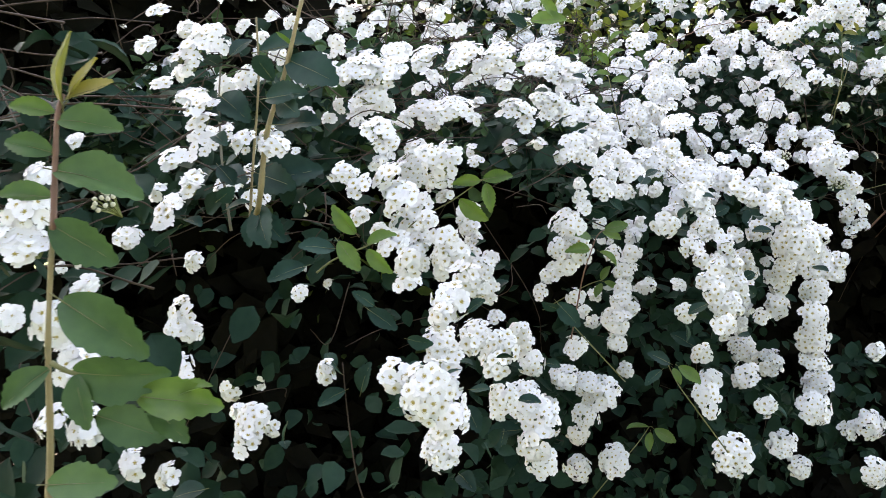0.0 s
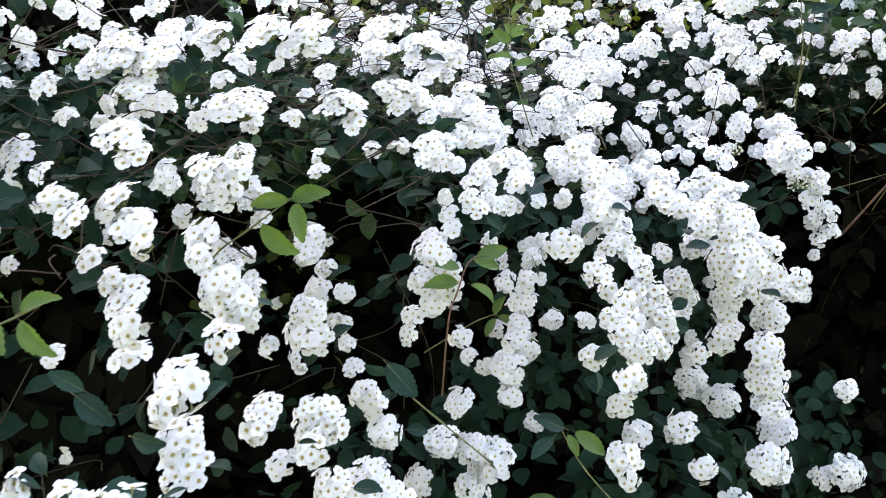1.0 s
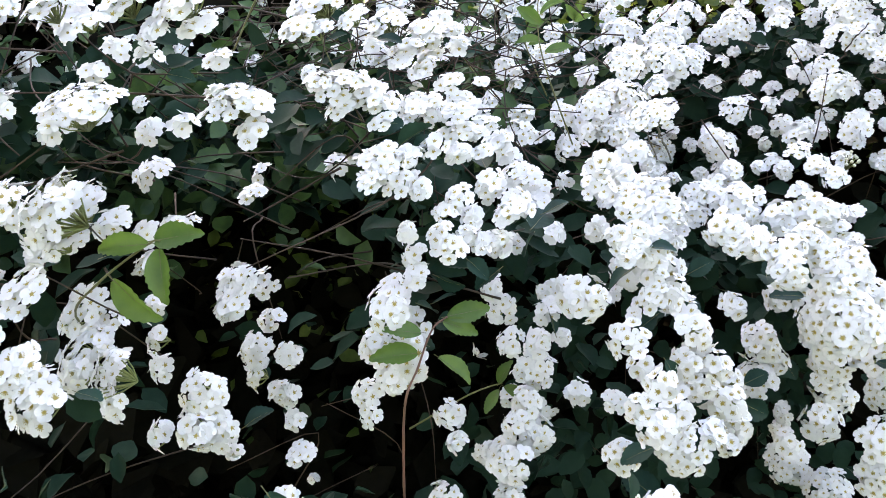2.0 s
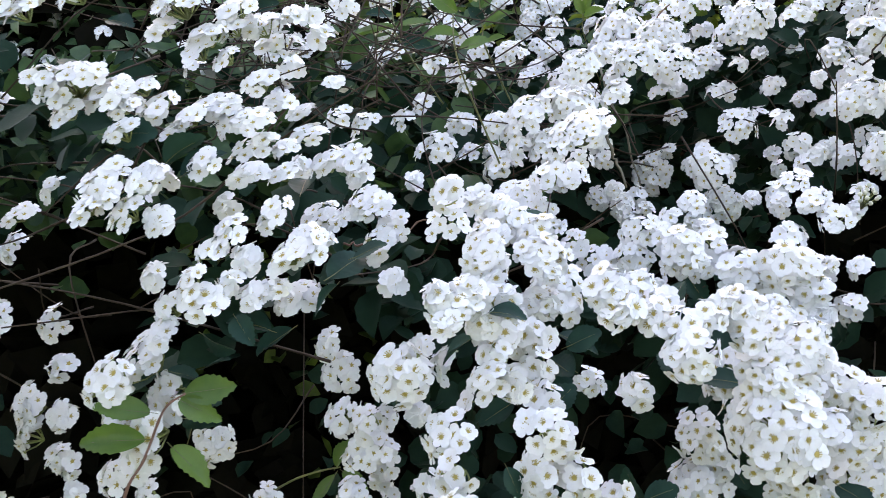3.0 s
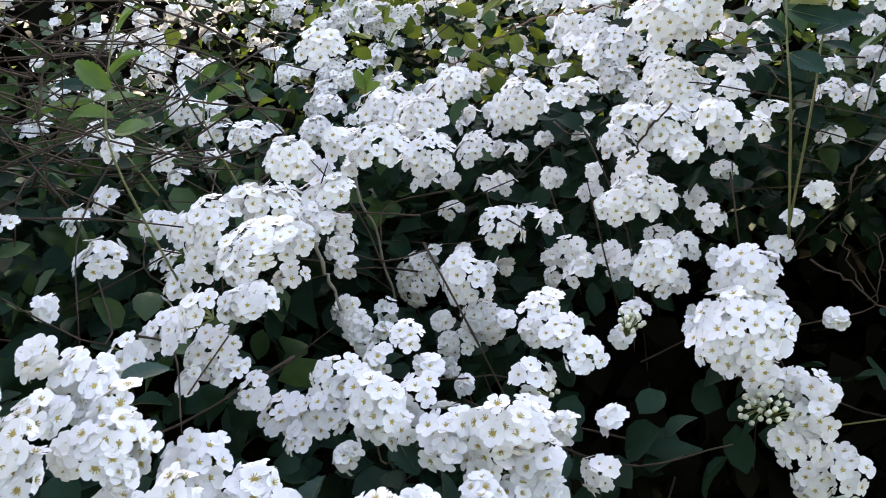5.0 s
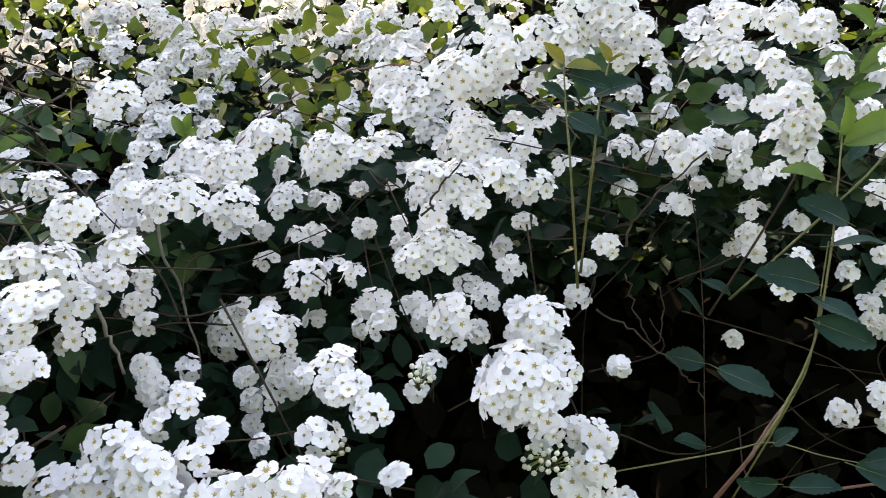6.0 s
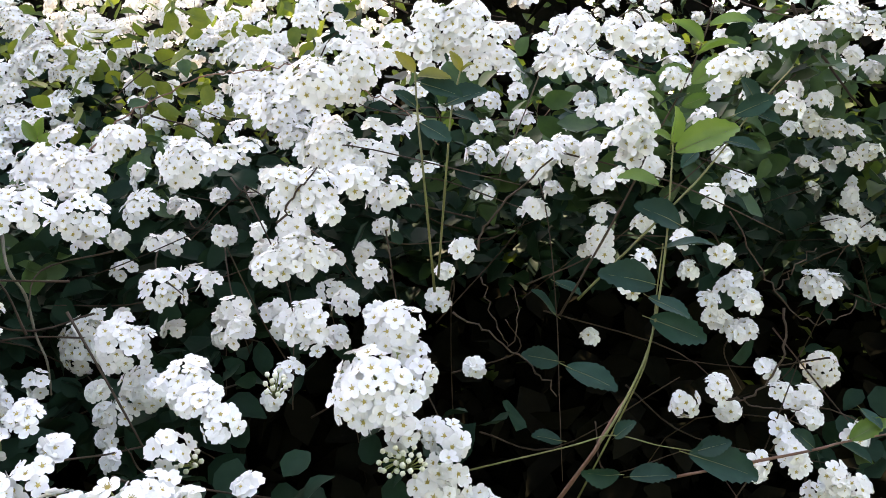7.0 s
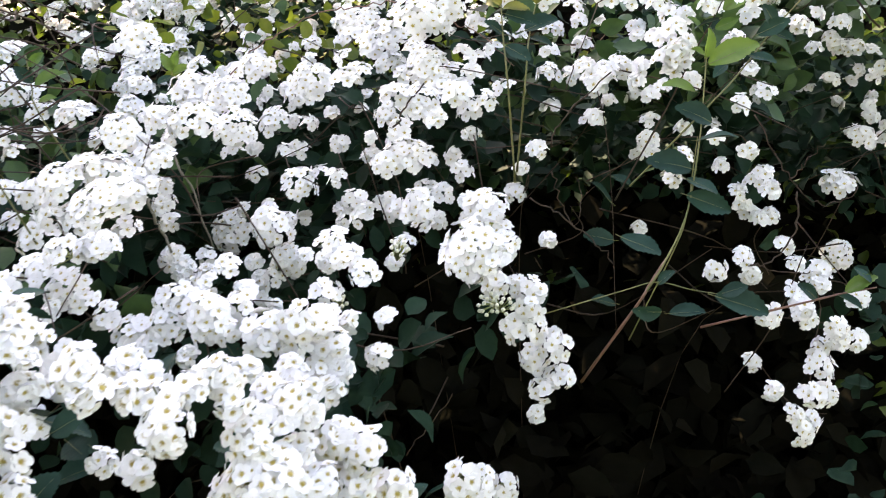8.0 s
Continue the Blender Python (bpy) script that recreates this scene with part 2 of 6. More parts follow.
RADII = (0.0040, 0.0054, 0.0070, 0.0090, 0.0115, 0.0148)
layouts = {(s, k): layout(100 * s + k, RADII[s]) for s in range(len(RADII)) for k in range(4)}
stalks, joined = {}, {}
for key, spots in layouts.items():
    radius = RADII[key[0]]
    v, f = stalk_mesh(spots, radius)
    idx = [2] * len(f)
    r = random.Random(key[0] * 10 + key[1])
    for j, (p, face, spin, size) in enumerate(spots):      # half-hidden flowers under the outer ones
        if r.random() < 0.35:
            q = np.asarray(p) * r.uniform(0.62, 0.8) + np.array([r.uniform(-1, 1), r.uniform(-1, 1), 0]) * 0.003
            m = np.array(frame_to(face, spin + 0.6, q, size * 0.95))
            fv, ff, fi = small_flowers[j % 4]
            f = f + [tuple(i + len(v) for i in g) for g in ff]
            v = list(v) + list(fv @ m[:3, :3].T + m[:3, 3])
            idx += fi
    stalks[key] = mesh_of("flower_head", v, f, [PETAL_FAR, STAMEN, CALYX], idx)
    for j, (p, face, spin, size) in enumerate(spots):
        m = np.array(frame_to(face, spin, p, size))
        fv, ff, fi = rough_flowers[j % 4]
        f = f + [tuple(i + len(v) for i in q) for q in ff]
        v = list(v) + list(fv @ m[:3, :3].T + m[:3, 3])
        idx += fi
    joined[key] = mesh_of("flower_head", v, f, [PETAL_FAR, STAMEN, CALYX], idx)

# ---- the bush ----
bush = tagged(new("spiraea_bush"), "tall white-flowering spiraea bush with arching sprays and dark green leaves", "bush")
bush.location = (0.5, 1.6, 0)
HEART = np.array([0.55, 1.9])
clusters = []          # (place, axis, size class, scale)
canes = []


def outward(p):
    d = np.asarray(p[:2], dtype=float) - HEART
    return unit([d[0], d[1], 0])


def facing(p, wild=0.2):
    up = 0.38 + 0.85 * min(1, max(0, (p[2] - 1.06) / 0.12))
    return unit(0.78 * outward(p) + np.array([0, 0, up]) + wild * rng.normal(size=3))


def outer(s):
    """The radius of a head of size class s out to its petals' tips."""
    return 1.02 * RADII[s] + 0.0030


def spray(*heads):
    """An arching shoot: its flower heads, each a place and a radius in millimetres, small ones between, and its cane."""
    hs = np.array([h[:3] for h in heads])
    for p, h in zip(hs, heads):
        s = min(range(len(RADII)), key=lambda k: abs(outer(k) - h[3] / 1000))
        clusters.append((p, facing(p), s, min(1.12, max(0.88, h[3] / 1000 / outer(s)))))
    for i, a in enumerate(hs):
        for b in hs[i + 1:i + 4]:
            gap = np.linalg.norm(a - b)
            if 0.016 < gap < 0.036 and rng.random() < (0.08 if a[1] < 0.72 and a[0] < 0.1 else 0.22):
                q = (a + b) / 2 + rng.normal(size=3) * 0.003 - 0.007 * outward(a)
                clusters.append((q, facing(q), int(rng.integers(1, 3)), rng.uniform(0.9, 1.05)))
    if len(hs) > 2:
        mid = hs.mean(0)
        back = -0.022 * unit(outward(mid) * 0.7 + np.array([0, 0, 0.7]))
        run = [e + back for e in (hs[:2].mean(0), mid, hs[-2:].mean(0))]
        inside = run[0] - 0.20 * outward(mid) + np.array([0, 0, -0.10])
        canes.append([inside - 0.25 * outward(mid) + np.array([0, 0, -0.45]), inside] + run)


spray((-0.072, 1.558, 1.379, 13.7))
spray((0.240, 1.686, 1.377, 21.0))
spray((0.182, 1.675, 1.375, 21.0), (0.201, 1.636, 1.374, 9.2), (0.202, 1.619, 1.373, 9.2), (0.180, 1.618, 1.365, 13.7), (0.157, 1.618, 1.366, 21.0))
spray((0.242, 1.587, 1.371, 13.7))
spray((0.056, 1.532, 1.368, 21.0), (0.034, 1.537, 1.359, 9.2), (0.033, 1.526, 1.357, 13.7), (0.052, 1.508, 1.347, 13.7), (0.069, 1.490, 1.327, 21.0), (0.040, 1.472, 1.309, 13.7), (0.079, 1.449, 1.320, 13.7))
spray((0.099, 1.550, 1.357, 21.0))
spray((0.305, 1.597, 1.356, 21.0))
spray((0.126, 1.448, 1.350, 13.7), (0.129, 1.461, 1.337, 9.2), (0.135, 1.447, 1.329, 9.2), (0.150, 1.446, 1.328, 13.7), (0.171, 1.474, 1.310, 20.5), (0.190, 1.467, 1.341, 9.2), (0.173, 1.477, 1.348, 13.7), (0.193, 1.518, 1.343, 13.7), (0.151, 1.542, 1.331, 9.2))
spray((0.320, 1.489, 1.346, 13.7), (0.308, 1.489, 1.329, 13.7), (0.300, 1.501, 1.331, 9.2), (0.283, 1.512, 1.339, 13.7), (0.290, 1.474, 1.325, 13.7), (0.328, 1.489, 1.326, 13.7), (0.331, 1.467, 1.309, 13.7), (0.342, 1.467, 1.318, 9.2))
spray((0.209, 1.565, 1.333, 13.7))
spray((0.656, 1.401, 1.315, 9.2), (0.646, 1.368, 1.305, 13.7), (0.641, 1.367, 1.315, 13.7))
spray((0.715, 1.401, 1.309, 9.2), (0.705, 1.359, 1.297, 13.7), (0.682, 1.337, 1.309, 13.7), (0.691, 1.306, 1.285, 13.7))
spray((0.357, 1.395, 1.305, 13.7))
spray((0.175, 1.383, 1.302, 13.7), (0.164, 1.383, 1.299, 13.7), (0.167, 1.373, 1.287, 9.2), (0.148, 1.368, 1.268, 15.7), (0.148, 1.364, 1.247, 18.1), (0.157, 1.334, 1.244, 9.2), (0.168, 1.332, 1.239, 13.7), (0.178, 1.339, 1.247, 13.7), (0.196, 1.346, 1.259, 9.2))
spray((0.210, 1.401, 1.300, 13.7), (0.205, 1.401, 1.290, 9.2), (0.204, 1.387, 1.292, 9.2), (0.203, 1.386, 1.274, 11.3), (0.187, 1.376, 1.263, 15.6), (0.190, 1.401, 1.293, 13.7), (0.180, 1.404, 1.291, 13.7), (0.149, 1.410, 1.297, 21.0))
spray((0.645, 1.284, 1.296, 11.3), (0.638, 1.277, 1.291, 11.3))
spray((0.347, 1.306, 1.289, 16.0), (0.324, 1.303, 1.244, 11.3))
spray((0.404, 1.167, 1.288, 9.2), (0.380, 1.166, 1.249, 11.3), (0.368, 1.166, 1.243, 9.2), (0.363, 1.153, 1.252, 9.2), (0.367, 1.132, 1.234, 10.2), (0.387, 1.119, 1.227, 21.0), (0.401, 1.116, 1.230, 9.8), (0.417, 1.095, 1.213, 12.5), (0.413, 1.083, 1.200, 9.2))
spray((0.232, 1.514, 1.284, 9.2))
spray((-0.024, 1.362, 1.272, 13.7), (0.007, 1.345, 1.268, 13.7))
spray((0.472, 1.057, 1.269, 11.8), (0.487, 1.057, 1.265, 14.7), (0.501, 1.042, 1.256, 11.5), (0.465, 1.049, 1.254, 10.1), (0.433, 1.043, 1.246, 12.7), (0.433, 1.056, 1.236, 10.1), (0.415, 1.061, 1.231, 11.7), (0.411, 1.041, 1.233, 21.0), (0.417, 1.055, 1.203, 16.7))
spray((0.718, 1.079, 1.267, 9.2), (0.707, 1.072, 1.263, 13.7), (0.733, 1.081, 1.260, 11.3))
spray((0.684, 1.115, 1.264, 9.2), (0.682, 1.118, 1.247, 9.2), (0.672, 1.137, 1.246, 11.3), (0.682, 1.143, 1.244, 9.2), (0.701, 1.114, 1.204, 7.2), (0.724, 1.121, 1.221, 9.2), (0.726, 1.138, 1.212, 7.2), (0.742, 1.154, 1.204, 11.3), (0.749, 1.144, 1.204, 9.2))
spray((0.317, 1.368, 1.259, 9.2))
spray((0.678, 1.056, 1.255, 11.3))
spray((0.587, 1.140, 1.253, 9.2), (0.590, 1.183, 1.232, 9.2))
spray((0.539, 1.009, 1.253, 10.9), (0.540, 1.012, 1.234, 10.9), (0.530, 1.025, 1.239, 9.8), (0.513, 1.029, 1.198, 8.3), (0.521, 1.027, 1.192, 12.4), (0.540, 1.049, 1.196, 11.7), (0.560, 1.058, 1.148, 9.1), (0.560, 1.052, 1.140, 7.5), (0.582, 1.053, 1.155, 7.6))
spray((0.365, 1.185, 1.249, 15.0), (0.383, 1.182, 1.226, 13.0), (0.393, 1.177, 1.215, 14.6), (0.422, 1.195, 1.240, 9.2))
spray((0.253, 1.438, 1.248, 13.7))
spray((0.552, 0.987, 1.247, 9.1), (0.565, 0.981, 1.244, 9.1), (0.572, 0.976, 1.225, 6.4), (0.595, 0.968, 1.228, 11.6), (0.614, 0.955, 1.239, 9.0), (0.620, 0.963, 1.210, 7.9))
spray((-0.160, 0.541, 1.246, 8.8), (-0.171, 0.544, 1.227, 7.4), (-0.166, 0.553, 1.204, 8.9), (-0.146, 0.550, 1.214, 9.5), (-0.144, 0.554, 1.225, 12.3), (-0.130, 0.536, 1.232, 11.4), (-0.140, 0.519, 1.196, 11.5), (-0.136, 0.510, 1.191, 9.5), (-0.134, 0.515, 1.182, 10.1))
spray((0.127, 1.304, 1.244, 13.7), (0.148, 1.316, 1.216, 13.7), (0.149, 1.327, 1.219, 13.7), (0.152, 1.329, 1.230, 13.7), (0.184, 1.308, 1.237, 9.2))
spray((0.093, 1.197, 1.241, 13.7))
spray((0.519, 1.081, 1.240, 9.4), (0.499, 1.077, 1.196, 10.7), (0.467, 1.089, 1.232, 9.4))
spray((0.263, 1.357, 1.237, 13.7))
spray((0.603, 1.047, 1.232, 7.2))
spray((0.515, 1.141, 1.231, 9.2))
spray((0.241, 1.036, 1.230, 15.7), (0.252, 1.010, 1.184, 8.9), (0.271, 1.023, 1.178, 18.0), (0.291, 1.048, 1.173, 17.3), (0.281, 1.087, 1.195, 17.1), (0.300, 1.103, 1.214, 14.7), (0.309, 1.101, 1.175, 14.0), (0.329, 1.121, 1.194, 14.5), (0.339, 1.083, 1.201, 16.8))
spray((0.545, 0.981, 1.227, 10.1), (0.550, 0.967, 1.213, 8.6), (0.552, 0.970, 1.202, 8.6), (0.553, 0.983, 1.190, 7.7), (0.581, 0.992, 1.151, 6.7), (0.568, 1.015, 1.137, 9.8), (0.565, 1.024, 1.125, 8.6), (0.600, 1.033, 1.131, 6.0), (0.612, 1.018, 1.140, 7.3))
spray((0.244, 1.185, 1.223, 11.3), (0.252, 1.183, 1.205, 13.7), (0.235, 1.160, 1.198, 9.2), (0.251, 1.124, 1.201, 20.2), (0.283, 1.143, 1.216, 9.2), (0.294, 1.142, 1.216, 11.3))
spray((-0.028, 0.682, 1.221, 11.8), (-0.034, 0.662, 1.206, 18.9), (-0.051, 0.661, 1.210, 19.0), (-0.046, 0.658, 1.190, 15.1), (-0.069, 0.672, 1.204, 11.7), (-0.105, 0.686, 1.194, 11.6), (-0.139, 0.687, 1.205, 13.5), (-0.145, 0.674, 1.158, 11.6), (-0.126, 0.689, 1.155, 15.2))
spray((0.056, 1.131, 1.220, 7.2))
spray((0.120, 1.123, 1.219, 11.8), (0.133, 1.106, 1.207, 15.1), (0.160, 1.083, 1.192, 12.5), (0.183, 1.072, 1.188, 13.8), (0.188, 1.105, 1.172, 11.0))
spray((-0.004, 0.675, 1.218, 13.5), (0.017, 0.665, 1.210, 9.1), (0.025, 0.679, 1.218, 15.4), (0.037, 0.677, 1.207, 9.0), (0.029, 0.684, 1.199, 5.8), (0.050, 0.679, 1.216, 15.4), (0.054, 0.683, 1.208, 10.1), (0.065, 0.689, 1.176, 15.5), (0.058, 0.683, 1.172, 10.0))
spray((0.088, 0.743, 1.217, 17.1), (0.105, 0.732, 1.208, 9.5), (0.090, 0.723, 1.203, 9.5), (0.083, 0.719, 1.205, 11.8), (0.087, 0.731, 1.182, 8.5), (0.095, 0.736, 1.179, 14.5), (0.095, 0.733, 1.169, 8.5), (0.105, 0.743, 1.174, 12.2), (0.113, 0.737, 1.161, 9.6))
spray((0.195, 1.189, 1.212, 12.1), (0.194, 1.161, 1.193, 13.7))
spray((0.110, 0.787, 1.208, 13.6), (0.120, 0.788, 1.195, 10.8), (0.126, 0.801, 1.205, 11.1), (0.128, 0.809, 1.199, 10.5), (0.138, 0.827, 1.204, 7.6), (0.124, 0.834, 1.193, 10.1), (0.138, 0.857, 1.196, 9.3), (0.151, 0.837, 1.175, 5.4), (0.158, 0.832, 1.142, 10.5))
spray((0.372, 1.074, 1.205, 10.6), (0.362, 1.048, 1.199, 12.6), (0.396, 1.043, 1.166, 11.0), (0.409, 1.040, 1.149, 11.0), (0.397, 1.027, 1.148, 16.6), (0.385, 1.017, 1.146, 10.4), (0.403, 0.996, 1.124, 12.8), (0.393, 0.995, 1.100, 8.6), (0.387, 0.981, 1.092, 7.0))
spray((0.170, 1.243, 1.201, 9.2))
spray((0.426, 1.045, 1.191, 12.7), (0.409, 1.009, 1.182, 14.6), (0.394, 1.009, 1.186, 13.1), (0.416, 0.986, 1.172, 7.3), (0.429, 0.991, 1.185, 12.2), (0.446, 0.996, 1.179, 10.0))
spray((0.100, 1.063, 1.191, 14.4))
spray((-0.141, 0.566, 1.190, 8.4), (-0.137, 0.530, 1.174, 9.9), (-0.136, 0.520, 1.166, 10.2), (-0.150, 0.507, 1.163, 9.6), (-0.140, 0.502, 1.145, 8.7), (-0.137, 0.497, 1.151, 9.3), (-0.148, 0.492, 1.139, 7.4), (-0.144, 0.466, 1.139, 8.9))
spray((0.772, 1.143, 1.188, 9.2))
spray((0.158, 0.975, 1.183, 8.8), (0.147, 0.981, 1.160, 9.0), (0.138, 0.970, 1.152, 10.3), (0.168, 0.990, 1.146, 13.4), (0.175, 0.980, 1.129, 10.2), (0.166, 0.939, 1.137, 13.4), (0.131, 0.924, 1.151, 10.8), (0.117, 0.920, 1.156, 9.5))
spray((0.243, 1.061, 1.180, 14.1), (0.235, 1.041, 1.155, 15.1), (0.242, 1.047, 1.127, 10.8), (0.242, 1.045, 1.092, 9.3), (0.257, 1.001, 1.103, 7.3), (0.261, 0.997, 1.092, 7.3), (0.240, 0.968, 1.122, 10.9), (0.246, 0.956, 1.142, 13.1), (0.240, 0.954, 1.155, 15.6))
spray((0.013, 0.655, 1.178, 18.5), (0.006, 0.642, 1.141, 18.2), (0.002, 0.647, 1.128, 11.1), (-0.013, 0.642, 1.111, 12.9), (-0.007, 0.609, 1.105, 8.7), (0.004, 0.605, 1.093, 12.1), (0.010, 0.605, 1.080, 13.9))
spray((0.158, 1.021, 1.177, 11.2), (0.163, 1.023, 1.168, 8.0))
spray((-0.005, 0.691, 1.176, 14.8), (-0.017, 0.694, 1.135, 16.5), (-0.016, 0.686, 1.125, 11.4), (0.006, 0.681, 1.130, 9.7), (0.008, 0.701, 1.120, 10.1), (0.007, 0.702, 1.108, 8.9), (-0.016, 0.705, 1.082, 9.4), (-0.025, 0.699, 1.087, 15.9), (-0.018, 0.687, 1.073, 15.6))
spray((0.242, 0.970, 1.176, 13.6), (0.262, 0.974, 1.160, 12.2))
spray((0.138, 0.794, 1.176, 10.9), (0.143, 0.799, 1.168, 7.9), (0.148, 0.807, 1.163, 7.0), (0.155, 0.801, 1.154, 9.7), (0.162, 0.797, 1.142, 10.5), (0.157, 0.800, 1.121, 9.8), (0.175, 0.816, 1.122, 8.9), (0.178, 0.809, 1.107, 9.7), (0.163, 0.830, 1.134, 7.3))
spray((-0.200, 0.496, 1.175, 7.0))
spray((0.390, 1.088, 1.175, 13.7), (0.413, 1.085, 1.142, 9.3))
spray((-0.152, 0.341, 1.173, 7.0), (-0.157, 0.340, 1.160, 11.7), (-0.161, 0.336, 1.150, 11.7), (-0.156, 0.337, 1.145, 9.4), (-0.163, 0.326, 1.122, 5.8), (-0.151, 0.333, 1.118, 10.5), (-0.142, 0.332, 1.100, 11.7), (-0.149, 0.322, 1.083, 9.4), (-0.140, 0.324, 1.078, 9.4))
spray((-0.113, 0.521, 1.170, 9.7), (-0.095, 0.523, 1.166, 11.7))
spray((-0.039, 0.609, 1.168, 15.6), (-0.033, 0.608, 1.159, 12.1), (-0.004, 0.627, 1.149, 10.7), (-0.030, 0.597, 1.116, 10.3), (-0.052, 0.585, 1.113, 8.5), (-0.038, 0.574, 1.103, 8.3), (-0.030, 0.566, 1.098, 13.0), (-0.024, 0.568, 1.131, 12.8), (-0.033, 0.574, 1.141, 13.0))
spray((-0.149, 0.628, 1.167, 12.4), (-0.136, 0.656, 1.135, 11.3), (-0.130, 0.635, 1.120, 11.0), (-0.107, 0.671, 1.146, 9.8))
spray((0.071, 0.684, 1.164, 9.8))
spray((0.123, 0.765, 1.164, 8.9), (0.132, 0.779, 1.161, 10.5), (0.145, 0.777, 1.152, 8.4), (0.146, 0.769, 1.143, 5.5), (0.133, 0.754, 1.147, 9.9), (0.158, 0.757, 1.127, 10.4), (0.171, 0.754, 1.117, 11.6), (0.168, 0.746, 1.115, 9.9), (0.162, 0.745, 1.103, 6.8))
spray((0.219, 0.939, 1.151, 14.0), (0.213, 0.936, 1.135, 9.0), (0.229, 0.938, 1.134, 13.9), (0.224, 0.919, 1.100, 13.5), (0.221, 0.902, 1.094, 7.1), (0.246, 0.905, 1.089, 9.4), (0.254, 0.908, 1.080, 10.7), (0.266, 0.897, 1.074, 8.1), (0.275, 0.900, 1.082, 11.4))
spray((0.480, 1.026, 1.149, 8.2), (0.473, 1.049, 1.136, 4.3), (0.470, 1.066, 1.119, 9.0))
spray((0.252, 0.903, 1.145, 17.0), (0.237, 0.882, 1.124, 10.9), (0.213, 0.874, 1.111, 9.9), (0.244, 0.856, 1.075, 15.9), (0.229, 0.834, 1.063, 12.9), (0.261, 0.836, 1.041, 8.1), (0.282, 0.812, 1.046, 8.7), (0.291, 0.804, 1.083, 10.9), (0.300, 0.790, 1.080, 9.6))
spray((0.114, 0.724, 1.144, 12.7), (0.110, 0.717, 1.137, 8.1), (0.120, 0.725, 1.134, 10.5), (0.121, 0.734, 1.110, 6.0), (0.124, 0.731, 1.090, 8.5), (0.109, 0.740, 1.077, 15.0), (0.118, 0.740, 1.063, 12.5), (0.119, 0.722, 1.056, 13.3), (0.110, 0.728, 1.042, 12.5))
spray((-0.060, 0.575, 1.143, 11.5), (-0.050, 0.567, 1.136, 11.3))
spray((-0.015, 0.768, 1.141, 13.2), (-0.002, 0.752, 1.113, 9.9), (-0.014, 0.744, 1.076, 10.1), (-0.011, 0.738, 1.061, 10.0), (-0.014, 0.743, 1.044, 8.8), (0.027, 0.766, 1.044, 11.7), (0.029, 0.762, 1.032, 10.2), (0.043, 0.767, 1.018, 8.8), (0.046, 0.764, 1.005, 7.4))
spray((0.289, 1.130, 1.138, 11.1))
spray((0.776, 1.177, 1.136, 7.2), (0.782, 1.186, 1.128, 9.2), (0.758, 1.150, 1.134, 12.3))
spray((0.329, 1.046, 1.136, 14.1), (0.312, 1.020, 1.112, 14.9), (0.320, 1.028, 1.090, 13.7))
spray((0.214, 0.793, 1.130, 10.2), (0.212, 0.796, 1.118, 10.5), (0.228, 0.787, 1.108, 11.6), (0.233, 0.787, 1.102, 8.3), (0.233, 0.779, 1.090, 9.8), (0.236, 0.774, 1.080, 10.5), (0.237, 0.765, 1.074, 9.5), (0.234, 0.758, 1.069, 7.9), (0.232, 0.764, 1.061, 10.3))
spray((0.036, 0.767, 1.128, 8.4), (0.028, 0.751, 1.086, 12.4), (0.027, 0.744, 1.075, 12.3), (0.047, 0.762, 1.043, 8.6), (0.033, 0.782, 1.057, 8.9), (0.030, 0.786, 1.076, 10.4))
spray((-0.144, 0.349, 1.126, 7.2), (-0.157, 0.365, 1.101, 10.3), (-0.151, 0.359, 1.080, 11.5), (-0.137, 0.362, 1.045, 7.9), (-0.123, 0.364, 1.038, 7.9))
spray((-0.162, 0.513, 1.125, 7.1), (-0.183, 0.511, 1.118, 8.5))
spray((0.630, 1.037, 1.123, 7.8), (0.639, 1.046, 1.111, 7.2), (0.631, 1.046, 1.092, 6.4), (0.624, 1.060, 1.100, 7.2), (0.616, 1.046, 1.111, 7.8), (0.624, 1.013, 1.115, 7.4), (0.636, 1.021, 1.077, 7.7), (0.646, 1.027, 1.063, 7.9), (0.661, 1.023, 1.049, 7.2))
spray((0.442, 0.996, 1.116, 16.0), (0.441, 1.009, 1.114, 13.1), (0.447, 1.001, 1.104, 7.8), (0.452, 0.979, 1.097, 11.0), (0.436, 0.973, 1.088, 10.9), (0.427, 0.976, 1.097, 12.1), (0.417, 0.983, 1.095, 5.7), (0.442, 0.961, 1.078, 10.7), (0.462, 0.956, 1.073, 10.6))
spray((0.223, 0.821, 1.115, 7.5), (0.246, 0.805, 1.105, 11.2), (0.253, 0.810, 1.101, 7.9), (0.251, 0.799, 1.097, 6.0), (0.245, 0.790, 1.074, 10.2), (0.248, 0.786, 1.063, 10.2), (0.243, 0.766, 1.064, 8.0), (0.254, 0.759, 1.049, 10.3), (0.258, 0.771, 1.040, 9.3))
spray((0.368, 1.028, 1.113, 10.7))
spray((0.353, 0.956, 1.111, 10.3), (0.362, 0.943, 1.103, 11.3), (0.371, 0.935, 1.095, 9.9), (0.363, 0.898, 1.078, 6.8), (0.350, 0.889, 1.067, 13.2), (0.355, 0.882, 1.057, 11.0), (0.338, 0.864, 1.067, 8.2), (0.341, 0.880, 1.083, 12.7), (0.325, 0.883, 1.080, 12.9))
spray((0.303, 0.921, 1.107, 8.3), (0.309, 0.930, 1.092, 7.3), (0.279, 0.905, 1.093, 11.5), (0.299, 0.887, 1.090, 13.0), (0.306, 0.886, 1.081, 9.8), (0.286, 0.889, 1.069, 6.7))
spray((0.275, 1.091, 1.103, 17.3))
